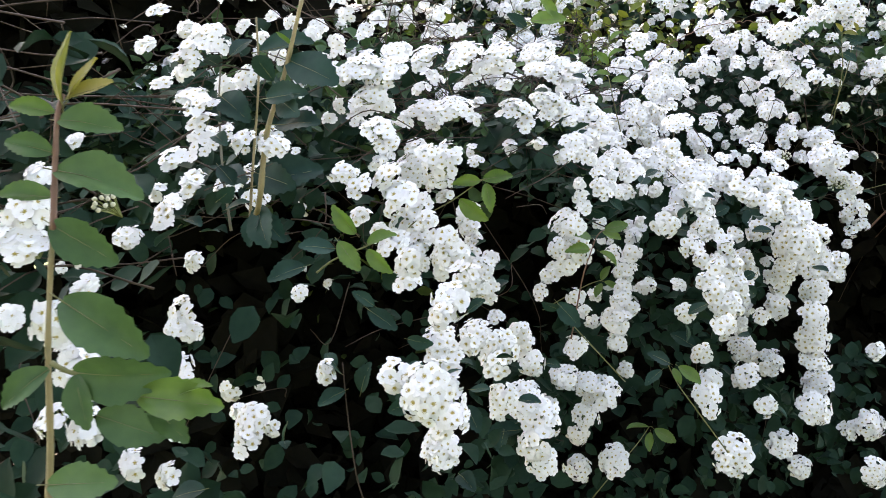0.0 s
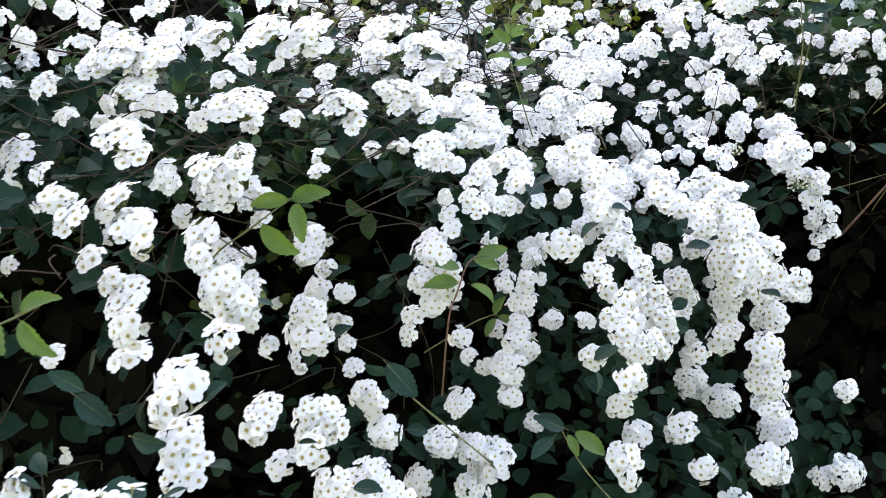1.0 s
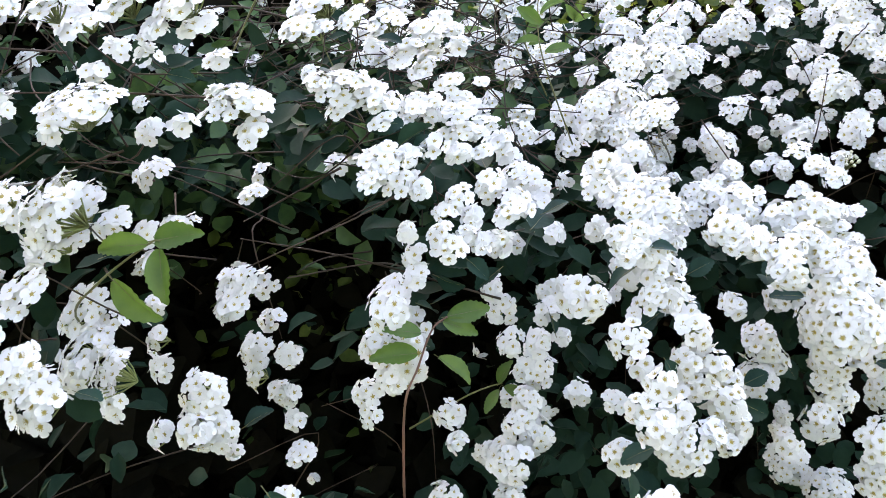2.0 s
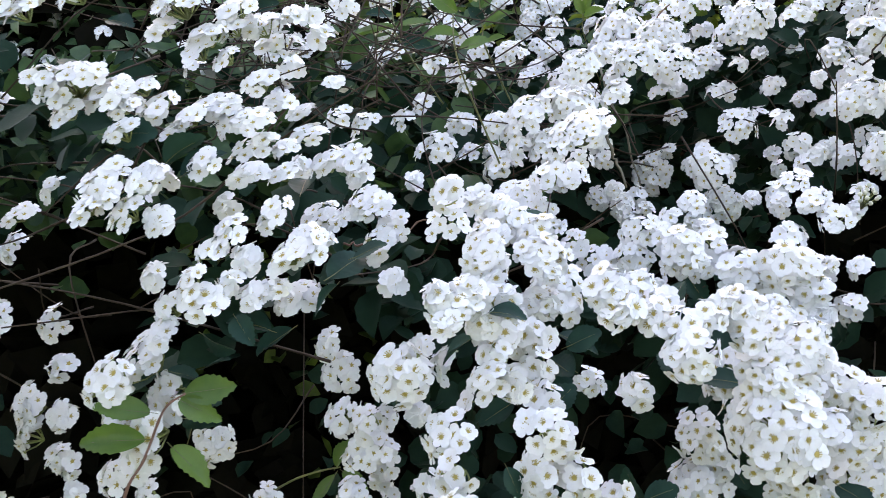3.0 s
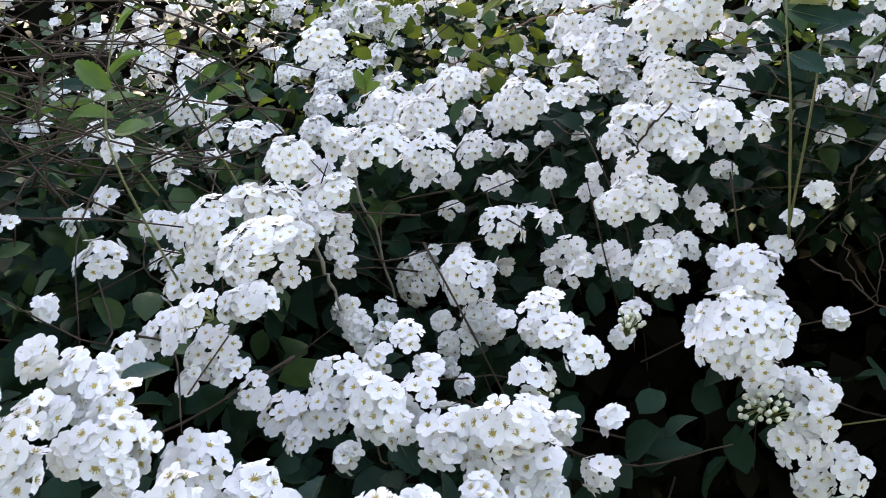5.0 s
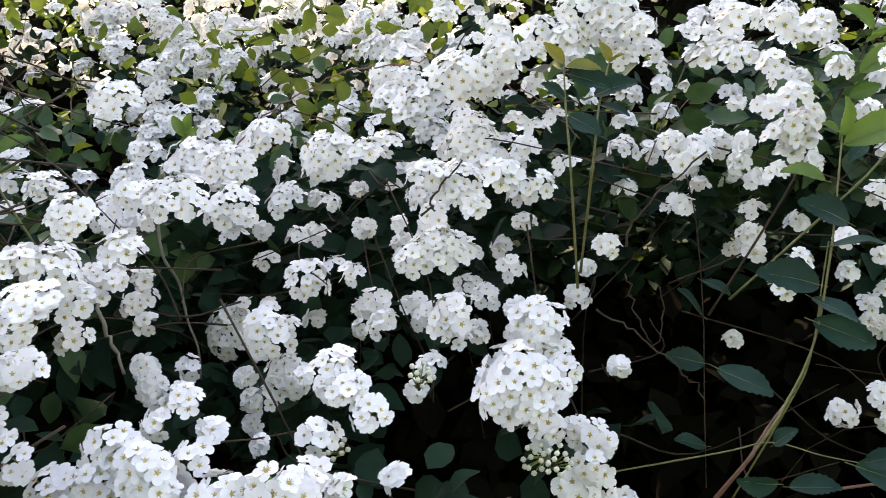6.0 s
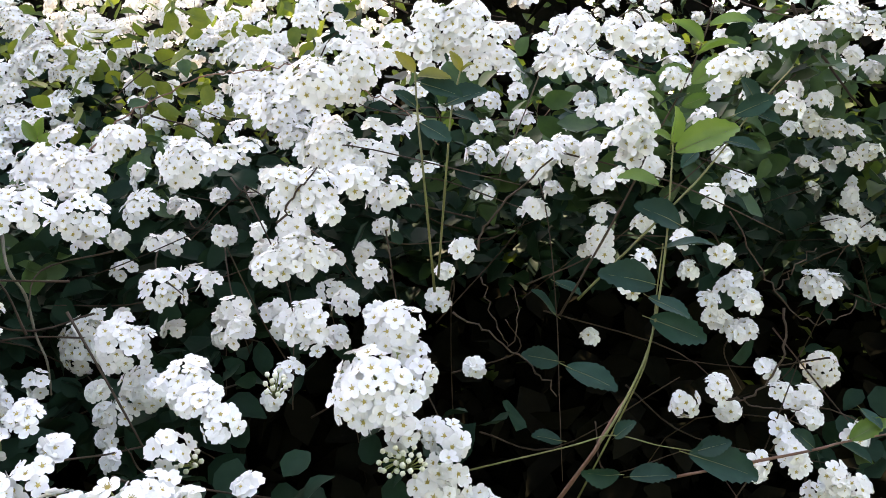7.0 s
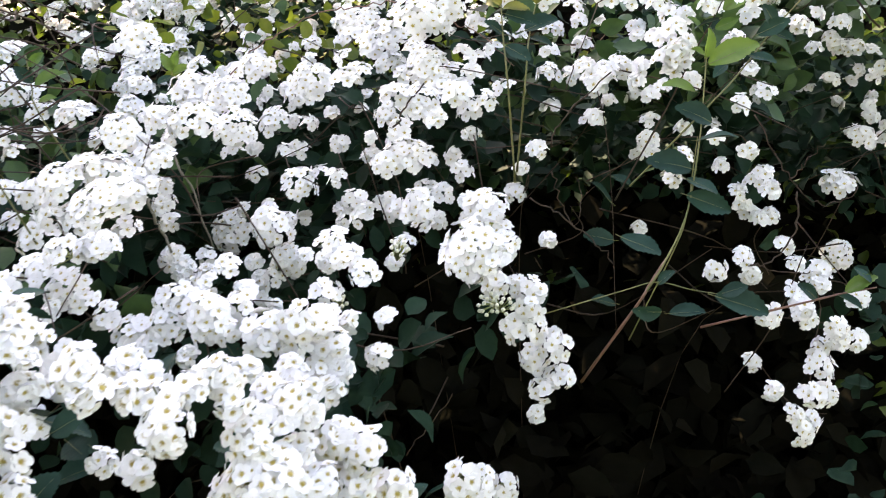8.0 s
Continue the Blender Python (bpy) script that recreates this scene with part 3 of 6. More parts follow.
spray((0.720, 1.115, 1.103, 16.1))
spray((-0.029, 0.832, 1.101, 11.8))
spray((0.431, 0.949, 1.100, 21.0), (0.458, 0.946, 1.066, 9.3))
spray((-0.216, 0.615, 1.098, 11.3), (-0.175, 0.626, 1.078, 9.6), (-0.178, 0.631, 1.076, 8.7))
spray((0.164, 0.759, 1.097, 10.5), (0.202, 0.759, 1.068, 13.3), (0.221, 0.751, 1.049, 11.3), (0.227, 0.738, 1.040, 9.8), (0.233, 0.719, 1.037, 10.5), (0.224, 0.719, 1.026, 9.5), (0.229, 0.713, 1.019, 10.6), (0.237, 0.729, 1.006, 10.0), (0.244, 0.729, 1.000, 13.5))
spray((0.274, 0.785, 1.094, 12.5), (0.280, 0.779, 1.088, 9.2), (0.304, 0.780, 1.072, 11.6), (0.324, 0.798, 1.074, 9.8), (0.320, 0.804, 1.082, 11.6), (0.327, 0.798, 1.061, 10.0), (0.333, 0.794, 1.056, 8.3), (0.334, 0.792, 1.040, 19.9), (0.323, 0.809, 1.037, 11.8))
spray((0.223, 0.759, 1.094, 11.5))
spray((0.644, 1.060, 1.092, 7.2), (0.649, 1.085, 1.088, 7.2), (0.648, 1.103, 1.087, 8.9))
spray((-0.019, 0.533, 1.091, 10.6), (-0.020, 0.536, 1.078, 10.8), (0.005, 0.518, 1.069, 13.3), (-0.001, 0.510, 1.062, 10.2), (-0.002, 0.530, 1.040, 13.9), (0.000, 0.527, 1.029, 13.9), (0.001, 0.493, 1.018, 13.1), (0.005, 0.479, 1.012, 11.4), (-0.003, 0.488, 1.001, 8.8))
spray((-0.149, 0.698, 1.089, 7.1))
spray((0.412, 0.873, 1.003, 11.0), (0.417, 0.907, 0.984, 14.9), (0.437, 0.926, 0.974, 9.5))
spray((0.572, 1.130, 1.080, 7.1))
spray((0.016, 0.551, 1.078, 11.0))
spray((0.113, 0.713, 1.077, 11.7), (0.102, 0.730, 1.056, 11.3), (0.094, 0.732, 1.032, 9.1), (0.090, 0.756, 1.012, 8.4), (0.108, 0.780, 1.026, 11.4), (0.127, 0.786, 0.997, 10.2), (0.131, 0.771, 0.988, 7.2), (0.155, 0.772, 0.980, 10.0), (0.160, 0.764, 0.978, 14.0))
spray((0.600, 0.999, 1.076, 8.6), (0.606, 1.001, 1.064, 7.3), (0.585, 1.006, 1.067, 10.1), (0.604, 0.971, 1.045, 9.2), (0.635, 0.994, 1.044, 9.2), (0.642, 1.010, 1.034, 9.3), (0.639, 1.015, 1.047, 9.3), (0.658, 0.997, 1.027, 9.2), (0.662, 1.003, 1.019, 9.2))
spray((0.343, 0.811, 1.070, 11.2), (0.339, 0.807, 1.063, 10.3), (0.350, 0.815, 1.062, 7.1), (0.344, 0.812, 1.048, 8.9), (0.336, 0.822, 1.026, 15.3), (0.358, 0.831, 1.043, 11.5), (0.371, 0.845, 1.006, 19.0), (0.345, 0.847, 1.001, 14.7), (0.344, 0.853, 0.985, 13.4))
spray((0.005, 0.665, 1.068, 14.5), (0.002, 0.666, 1.054, 8.7), (-0.019, 0.676, 1.065, 12.8), (0.005, 0.695, 1.028, 9.3), (0.036, 0.687, 1.036, 13.6), (0.032, 0.678, 1.038, 11.0), (0.033, 0.687, 1.049, 14.7))
spray((-0.158, 0.529, 1.066, 12.2), (-0.162, 0.520, 1.059, 8.1), (-0.153, 0.521, 1.056, 8.1), (-0.162, 0.528, 1.024, 8.4), (-0.176, 0.546, 0.982, 7.5), (-0.149, 0.587, 0.993, 9.3), (-0.183, 0.589, 1.011, 12.5))
spray((0.152, 0.807, 1.063, 8.4), (0.161, 0.794, 1.036, 9.9), (0.177, 0.784, 1.038, 9.7), (0.172, 0.802, 1.016, 10.2), (0.169, 0.782, 1.005, 11.3), (0.163, 0.773, 0.996, 9.8), (0.172, 0.777, 0.989, 12.7), (0.159, 0.759, 0.961, 11.7), (0.122, 0.763, 0.957, 14.0))
spray((0.666, 1.035, 1.057, 9.2), (0.678, 1.059, 1.046, 10.6), (0.686, 1.022, 1.038, 9.2), (0.676, 1.005, 1.016, 9.2), (0.659, 1.021, 1.007, 9.2), (0.647, 0.997, 1.003, 11.6), (0.639, 1.001, 0.985, 7.2), (0.655, 1.003, 0.983, 9.2), (0.641, 0.996, 0.967, 9.2))
spray((-0.105, 0.643, 1.047, 8.0))
spray((0.729, 1.134, 1.046, 14.4))
spray((0.319, 0.850, 1.042, 15.2), (0.307, 0.858, 1.009, 14.7), (0.316, 0.857, 0.996, 10.0), (0.304, 0.854, 0.987, 14.9), (0.336, 0.840, 0.965, 13.3), (0.312, 0.818, 0.962, 9.6))
spray((-0.028, 0.473, 1.041, 11.1), (-0.010, 0.467, 1.037, 16.3), (-0.012, 0.462, 1.030, 14.9))
spray((0.249, 0.763, 1.031, 9.2), (0.257, 0.764, 1.019, 9.3), (0.266, 0.767, 1.027, 10.7), (0.272, 0.772, 1.006, 11.0), (0.277, 0.777, 0.994, 8.5), (0.272, 0.771, 0.984, 8.4), (0.276, 0.788, 1.011, 8.5), (0.260, 0.748, 1.001, 9.2), (0.244, 0.755, 1.016, 10.5))
spray((-0.073, 0.523, 1.027, 8.8))
spray((0.022, 0.588, 1.027, 13.8), (0.019, 0.578, 1.022, 10.2))
spray((0.355, 0.872, 1.022, 16.1))
spray((0.599, 0.955, 1.005, 7.0), (0.629, 0.968, 0.995, 11.0), (0.629, 0.983, 0.968, 11.4))
spray((-0.117, 0.507, 1.002, 14.5), (-0.119, 0.498, 0.994, 10.5), (-0.112, 0.533, 0.989, 8.4))
spray((0.616, 1.026, 1.000, 7.9))
spray((0.042, 0.640, 1.000, 17.1), (0.039, 0.622, 0.991, 13.0), (0.045, 0.635, 0.962, 13.6), (0.042, 0.642, 0.947, 9.9), (0.064, 0.663, 0.947, 18.3), (0.075, 0.657, 0.933, 18.3), (0.070, 0.641, 0.919, 16.0), (0.078, 0.661, 0.895, 14.7))
spray((0.228, 0.678, 0.998, 12.6))
spray((0.013, 0.757, 0.997, 12.1), (0.050, 0.755, 0.990, 8.8))
spray((0.063, 0.689, 0.995, 12.4), (0.074, 0.689, 0.969, 12.5))
spray((0.216, 0.744, 0.991, 11.5))
spray((0.382, 0.860, 0.975, 16.8), (0.365, 0.822, 0.960, 16.1), (0.372, 0.838, 0.929, 19.3), (0.373, 0.832, 0.909, 16.6), (0.368, 0.817, 0.866, 19.4), (0.345, 0.833, 0.822, 17.1))
spray((0.007, 0.678, 0.956, 10.4))
spray((0.238, 0.765, 0.945, 12.1), (0.236, 0.744, 0.914, 14.3), (0.237, 0.733, 0.904, 9.5), (0.252, 0.715, 0.868, 21.0))
spray((0.373, 0.934, 0.944, 15.2))
spray((-0.003, 0.594, 0.939, 16.7))
spray((0.108, 0.743, 0.936, 13.8), (0.129, 0.749, 0.927, 14.0), (0.143, 0.747, 0.917, 18.7), (0.128, 0.746, 0.899, 14.1), (0.124, 0.759, 0.874, 12.1), (0.155, 0.747, 0.852, 17.0))
spray((0.440, 0.842, 0.915, 11.5))
spray((0.182, 0.822, 0.912, 9.3))
spray((0.092, 0.735, 0.911, 13.8))
spray((0.293, 0.802, 0.908, 15.6), (0.258, 0.799, 0.906, 12.9))
spray((0.298, 0.761, 0.894, 12.6))
spray((0.348, 0.963, 0.882, 18.9), (0.369, 0.936, 0.872, 18.6))
spray((0.393, 0.866, 0.872, 17.6))
spray((0.132, 0.805, 0.818, 15.8))
spray((0.482, 0.924, 0.798, 21.0), (0.465, 0.936, 0.788, 13.3))
spray((0.443, 0.836, 0.786, 18.1))
spray((0.386, 0.883, 0.771, 15.5))
spray((0.104, 0.782, 1.199, 8.8), (0.118, 0.784, 1.189, 9.4), (0.128, 0.787, 1.186, 8.2), (0.110, 0.762, 1.168, 10.7), (0.117, 0.762, 1.159, 7.8), (0.106, 0.762, 1.176, 7.8), (0.130, 0.779, 1.168, 6.9), (0.152, 0.782, 1.150, 7.3), (0.144, 0.762, 1.142, 7.6))
spray((0.145, 0.748, 1.123, 9.1), (0.138, 0.745, 1.117, 8.4), (0.150, 0.748, 1.113, 7.4), (0.174, 0.761, 1.116, 7.1), (0.154, 0.742, 1.101, 7.2), (0.147, 0.740, 1.106, 5.9), (0.141, 0.732, 1.101, 9.3), (0.137, 0.732, 1.108, 8.1))
spray((0.125, 0.731, 1.146, 8.0), (0.129, 0.729, 1.131, 7.0), (0.156, 0.814, 1.115, 9.0), (0.162, 0.754, 1.096, 7.1))
spray((0.197, 0.960, 1.146, 12.7), (0.230, 0.947, 1.158, 12.4), (0.241, 0.998, 1.143, 13.8), (0.200, 0.946, 1.124, 12.4), (0.241, 0.918, 1.122, 11.2), (0.216, 0.902, 1.115, 11.3), (0.244, 0.814, 1.110, 9.9))
spray((0.283, 0.809, 1.090, 9.0), (0.310, 0.796, 1.081, 9.6), (0.349, 0.886, 1.082, 11.2), (0.356, 0.884, 1.072, 10.1), (0.311, 0.899, 1.089, 10.4), (0.369, 0.827, 1.039, 12.2), (0.351, 0.807, 1.037, 11.5), (0.363, 0.825, 1.026, 12.9), (0.381, 0.843, 1.015, 11.1), (0.342, 0.813, 1.040, 10.1))
spray((0.493, 1.053, 1.269, 12.8), (0.471, 1.055, 1.258, 10.3), (0.488, 1.053, 1.256, 11.4), (0.511, 1.067, 1.247, 9.5), (0.496, 1.059, 1.243, 9.9), (0.460, 1.056, 1.252, 9.8), (0.454, 1.056, 1.260, 9.2))
spray((0.529, 1.045, 1.241, 7.4), (0.538, 1.035, 1.241, 8.3), (0.573, 1.075, 1.238, 9.7), (0.566, 1.027, 1.226, 8.7), (0.559, 0.977, 1.205, 7.7), (0.556, 0.973, 1.195, 7.2), (0.546, 0.978, 1.182, 5.3))
spray((0.529, 1.039, 1.195, 9.0), (0.540, 1.011, 1.187, 6.3), (0.522, 1.033, 1.188, 7.2))
spray((0.248, 1.018, 1.130, 7.9), (0.248, 1.032, 1.118, 8.7), (0.262, 0.999, 1.096, 8.1), (0.266, 0.997, 1.086, 7.1), (0.275, 0.997, 1.092, 5.5), (0.245, 1.009, 1.145, 8.7))
spray((0.299, 1.024, 1.091, 7.0), (0.302, 1.021, 1.081, 7.0), (0.302, 1.021, 1.068, 6.5), (0.317, 0.974, 1.072, 5.3), (0.306, 1.028, 1.117, 9.3), (0.321, 1.029, 1.115, 8.2))
spray((0.317, 1.022, 1.093, 7.0), (0.334, 0.989, 1.098, 6.0), (0.371, 1.007, 1.121, 6.8), (0.400, 1.001, 1.117, 9.3), (0.403, 1.033, 1.147, 10.0))
spray((0.057, 0.978, 1.213, 11.4), (0.065, 0.979, 1.201, 10.9), (0.054, 0.975, 1.194, 9.7), (0.074, 0.980, 1.195, 8.0), (0.014, 1.026, 1.178, 9.7), (0.030, 1.028, 1.171, 9.1))
spray((0.024, 1.265, 1.257, 15.9), (0.014, 1.303, 1.248, 13.8))
spray((0.219, 0.816, 1.124, 7.6), (0.227, 0.818, 1.120, 7.6), (0.229, 0.828, 1.117, 7.0), (0.232, 0.817, 1.111, 7.1), (0.229, 0.806, 1.110, 6.8), (0.219, 0.755, 1.099, 7.3), (0.229, 0.763, 1.098, 6.8), (0.232, 0.767, 1.086, 7.0), (0.223, 0.750, 1.090, 6.5))
spray((0.359, 0.881, 1.060, 7.0), (0.353, 0.868, 1.053, 8.7), (0.345, 0.847, 1.062, 8.1), (0.337, 0.856, 1.064, 8.4), (0.335, 0.815, 1.073, 7.8), (0.325, 0.824, 1.080, 7.5), (0.316, 0.802, 1.085, 7.5))
spray((0.452, 0.952, 1.055, 11.0), (0.474, 0.964, 1.040, 12.3), (0.461, 0.964, 1.034, 10.7), (0.476, 0.961, 1.022, 11.7), (0.465, 0.961, 1.015, 10.4), (0.443, 0.944, 1.098, 9.8), (0.462, 0.959, 1.001, 4.5))
spray((0.423, 0.907, 0.981, 9.4))

# ---- the shell on which the sprays lie, seen from a point before the bush ----
SPOT = np.array([0.2, 0.0, 1.2])
known = np.array([c[0] for c in clusters]) - SPOT
known_r = np.linalg.norm(known, axis=1)
known_d = known / known_r[:, None]


def shell(dirs, k=7):
    """How far the front of the bush lies from SPOT in these directions."""
    out = np.empty(len(dirs))
    for i in range(0, len(dirs), 2000):
        d2 = 1 - dirs[i:i + 2000] @ known_d.T
        near = np.argpartition(d2, k, axis=1)[:, :k]
        w = 1 / (np.take_along_axis(d2, near, 1) + 2e-4)
        out[i:i + 2000] = (w * known_r[near]).sum(1) / w.sum(1)
    return out


veil = None
FRONT = np.array([(0.0, 0.1, 1.2), (0.2, 0.4, 1.2), (0.42, 0.55, 1.25)])


def behind_flowers(p, margin=0.012, wide=0.028):
    """Which of these places lie deeper in the bush than the flower clusters before them."""
    ok = np.ones(len(p), dtype=bool)
    at = np.array([c[0] for c in clusters]) if veil is None else veil
    for eye in FRONT:
        cr = np.linalg.norm(at - eye, axis=1)
        cd = (at - eye) / cr[:, None]
        pr = np.linalg.norm(p - eye, axis=1)
        pd = (p - eye) / pr[:, None]
        for i in range(0, len(p), 2000):
            apart = np.arccos(np.clip(pd[i:i + 2000] @ cd.T, -1, 1))
            over = (apart < wide / cr[None, :]) & (pr[i:i + 2000, None] < cr[None, :] + margin)
            ok[i:i + 2000] &= ~over.any(1)
    return ok


def within(p, centre, radii, rough=0.18):
    """Which places lie inside an uneven oval of the plan."""
    q = (p[:, :2] - np.array(centre)) / np.array(radii)
    an = np.arctan2(q[:, 1], q[:, 0])
    edge = 1 + rough * (np.sin(3 * an + 0.7) + 0.7 * np.sin(7 * an + 2.1) + 0.5 * np.sin(13 * an)) * 0.5
    return np.linalg.norm(q, axis=1) < edge


def directions(n, az=(-58, 52), el=(-48, 16)):
    a = np.radians(rng.uniform(*az, n))
    e = np.radians(rng.uniform(*el, n))
    return np.stack([np.sin(a) * np.cos(e), np.cos(a) * np.cos(e), np.sin(e)], 1)


HOLLOWS = np.array([    # dark hollows between the sprays: centre and radius
    (0.51, 1.08, 1.07, 0.11),
    (0.52, 1.05, 1.02, 0.10),
    (0.61, 1.09, 1.07, 0.06),
    (-0.03, 0.86, 1.10, 0.10),
    (-0.09, 0.84, 1.14, 0.08),
    (0.12, 0.82, 1.04, 0.06),
    (0.03, 0.82, 0.98, 0.07),
    (-0.15, 0.67, 1.02, 0.10),
    (-0.12, 0.63, 0.95, 0.09),
    (-0.25, 0.65, 1.24, 0.08),
    (0.06, 0.83, 0.97, 0.07),
    (0.06, 0.92, 1.00, 0.08),
    (0.41, 1.10, 1.00, 0.09),
    (0.55, 1.07, 0.94, 0.10),
    (0.54, 1.05, 1.10, 0.08),
    (0.57, 1.05, 1.05, 0.10),
    (0.62, 1.06, 1.02, 0.08),
    (0.68, 1.12, 1.17, 0.06),
    (-0.02, 0.77, 1.12, 0.06),
    (0.02, 0.77, 1.07, 0.07),
    (0.10, 0.84, 1.03, 0.06),
    (0.27, 0.87, 1.02, 0.06),
    (-0.14, 0.58, 1.03, 0.09),
    (0.43, 0.84, 0.99, 0.10),
    (0.09, 0.82, 1.05, 0.04), (0.03, 0.89, 1.02, 0.05), (-0.04, 0.97, 0.99, 0.06),
    (0.07, 0.90, 1.00, 0.05), (0.00, 0.97, 0.97, 0.06), (0.39, 1.00, 1.05, 0.05),
    (0.40, 1.08, 1.03, 0.06), (0.41, 1.19, 1.00, 0.07), (0.42, 1.08, 1.00, 0.06),
    (0.44, 1.19, 0.97, 0.07), (0.40, 0.99, 1.01, 0.05), (0.42, 1.18, 0.94, 0.07),
    (0.43, 1.07, 0.95, 0.06), (0.45, 1.18, 0.90, 0.07), (0.49, 1.08, 1.09, 0.06),
    (0.51, 1.18, 1.07, 0.07), (0.53, 1.27, 1.05, 0.08), (0.52, 1.07, 1.06, 0.06),
    (0.54, 1.17, 1.03, 0.07), (0.56, 1.27, 1.01, 0.08), (0.54, 1.07, 1.03, 0.06),
    (0.57, 1.17, 1.00, 0.07), (0.59, 1.27, 0.96, 0.08), (0.57, 1.07, 1.06, 0.06),
    (0.61, 1.17, 1.03, 0.07), (0.64, 1.27, 1.00, 0.08), (0.59, 1.07, 1.02, 0.06),
    (0.62, 1.17, 0.99, 0.07), (0.66, 1.27, 0.95, 0.08), (0.60, 1.08, 1.10, 0.06),
    (0.65, 1.18, 1.08, 0.07), (0.69, 1.28, 1.06, 0.08), (0.66, 1.17, 0.97, 0.07),
    (0.70, 1.27, 0.94, 0.08), (0.49, 1.07, 1.13, 0.06), (0.51, 1.17, 1.12, 0.07),
    (0.67, 1.05, 1.14, 0.06), (0.72, 1.14, 1.13, 0.07), (0.01, 0.79, 1.07, 0.05),
    (-0.06, 0.87, 1.04, 0.06), (0.01, 0.78, 1.02, 0.05), (-0.06, 0.86, 0.98, 0.06),
    (0.08, 0.81, 1.08, 0.05), (0.02, 0.90, 1.06, 0.06), (-0.14, 0.50, 1.08, 0.06),
    (-0.18, 0.61, 1.06, 0.07), (-0.09, 0.49, 1.04, 0.06), (-0.11, 0.60, 1.00, 0.07),
    (-0.10, 0.50, 1.09, 0.06), (-0.12, 0.61, 1.06, 0.07), (-0.03, 0.76, 1.07, 0.05),
    (-0.11, 0.86, 1.03, 0.07), (0.01, 0.77, 1.10, 0.05), (-0.07, 0.88, 1.07, 0.07),
    (0.07, 0.77, 0.99, 0.05), (0.02, 0.88, 0.94, 0.07),
    (0.43, 0.94, 1.01, 0.05), (0.44, 1.04, 0.98, 0.06), (0.45, 1.13, 0.95, 0.07),
    (0.48, 1.03, 0.95, 0.06), (0.49, 1.13, 0.91, 0.07), (0.52, 0.94, 1.01, 0.05),
    (0.54, 1.03, 0.97, 0.06), (0.57, 1.13, 0.94, 0.07), (0.50, 0.94, 1.05, 0.05),
    (0.52, 1.04, 1.02, 0.06), (0.54, 1.14, 0.99, 0.07), (0.55, 0.93, 0.97, 0.05),
    (0.58, 1.02, 0.93, 0.06), (0.62, 1.12, 0.89, 0.07), (0.58, 0.94, 1.01, 0.05),
    (0.62, 1.03, 0.98, 0.06), (0.66, 1.12, 0.94, 0.07), (0.66, 1.06, 1.08, 0.06),
    (0.70, 1.16, 1.05, 0.07), (0.70, 1.06, 1.11, 0.06), (0.76, 1.16, 1.10, 0.07),
    (0.53, 1.08, 1.06, 0.06), (0.55, 1.17, 1.03, 0.07),
    (0.44, 0.87, 1.02, 0.06), (0.47, 0.93, 1.00, 0.07), (0.42, 0.85, 0.96, 0.07), (0.43, 0.93, 0.93, 0.08), (0.49, 0.88, 1.00, 0.07),
    (0.40, 0.90, 0.97, 0.05), (-0.27, 0.58, 1.18, 0.12), (-0.33, 0.75, 1.25, 0.12), (-0.05, 0.62, 1.00, 0.07), (-0.03, 0.69, 0.95, 0.07), (0.00, 0.68, 1.03, 0.05)])


def outside_hollows(p, grow=1.0):
    d = np.linalg.norm(p[:, None] - HOLLOWS[None, :, :3], axis=2)
    return (d > grow * HOLLOWS[None, :, 3]).all(1)


# ---- smaller flower heads behind the foremost ----
deep = []
d = directions(9000, el=(-17, 8))
q = SPOT + d * (shell(d) + 0.010 + 0.065 * rng.random(len(d)) ** 1.2)[:, None]
q = q[outside_hollows(q, 0.85) & behind_flowers(q, 0.002, 0.013) & ((q[:, 0] < 0.38) | (q[:, 2] > 1.09)) & ((q[:, 0] > 0.14) | (q[:, 2] > 1.115)) & (q[:, 0] > -0.16)]
q = q[rng.random(len(q)) < np.where(q[:, 1] < 0.92, 0.12, 0.45)]      # few along the front
taken = np.array([c[0] for c in clusters])
for p in q:
    if np.linalg.norm(taken - p, axis=1).min() > 0.0155 and len(deep) < 900:
        taken = np.vstack([taken, p])
        deep.append((p, facing(p, 0.45), int(rng.integers(0, 3)), rng.uniform(0.9, 1.05)))
veil = np.array([c[0] for c in clusters] + [c[0] for c in deep[::2]])    # what the leaves leave open


# ---- leaves ----
def leaf_shape(stations, teeth, fold, curl, seed):
    """A leaf one unit long on +y, with a folded midrib, a curling tip and toothed upper edge: left, mid and right rows."""
    r = random.Random(seed)
    verts = []
    for i in range(stations):
        t = i / (stations - 1)
        w = 0.34 * math.sin(math.pi * min(1, t ** 0.85 * 0.97 + 0.03)) ** 0.75 * (1 + 0.25 * (t - 0.5))
        if i == 0:
            w = 0.012
        if i == stations - 1:
            w = 0.03
        tooth = teeth * (0.035 if i % 2 else -0.03) * (t > 0.35) * (i < stations - 1)
        z = -curl * t * t + 0.03 * math.sin(7 * t + seed)
        verts += [(-w - tooth, t + 0.02 * r.uniform(-1, 1), z + fold * w), (0, t, z), (w + tooth, t + 0.02 * r.uniform(-1, 1), z + fold * w)]
    faces = []
    for i in range(stations - 1):
        a = 3 * i
        faces += [(a, a + 1, a + 4, a + 3), (a + 1, a + 2, a + 5, a + 4)]
    return np.array(verts), np.array(faces)


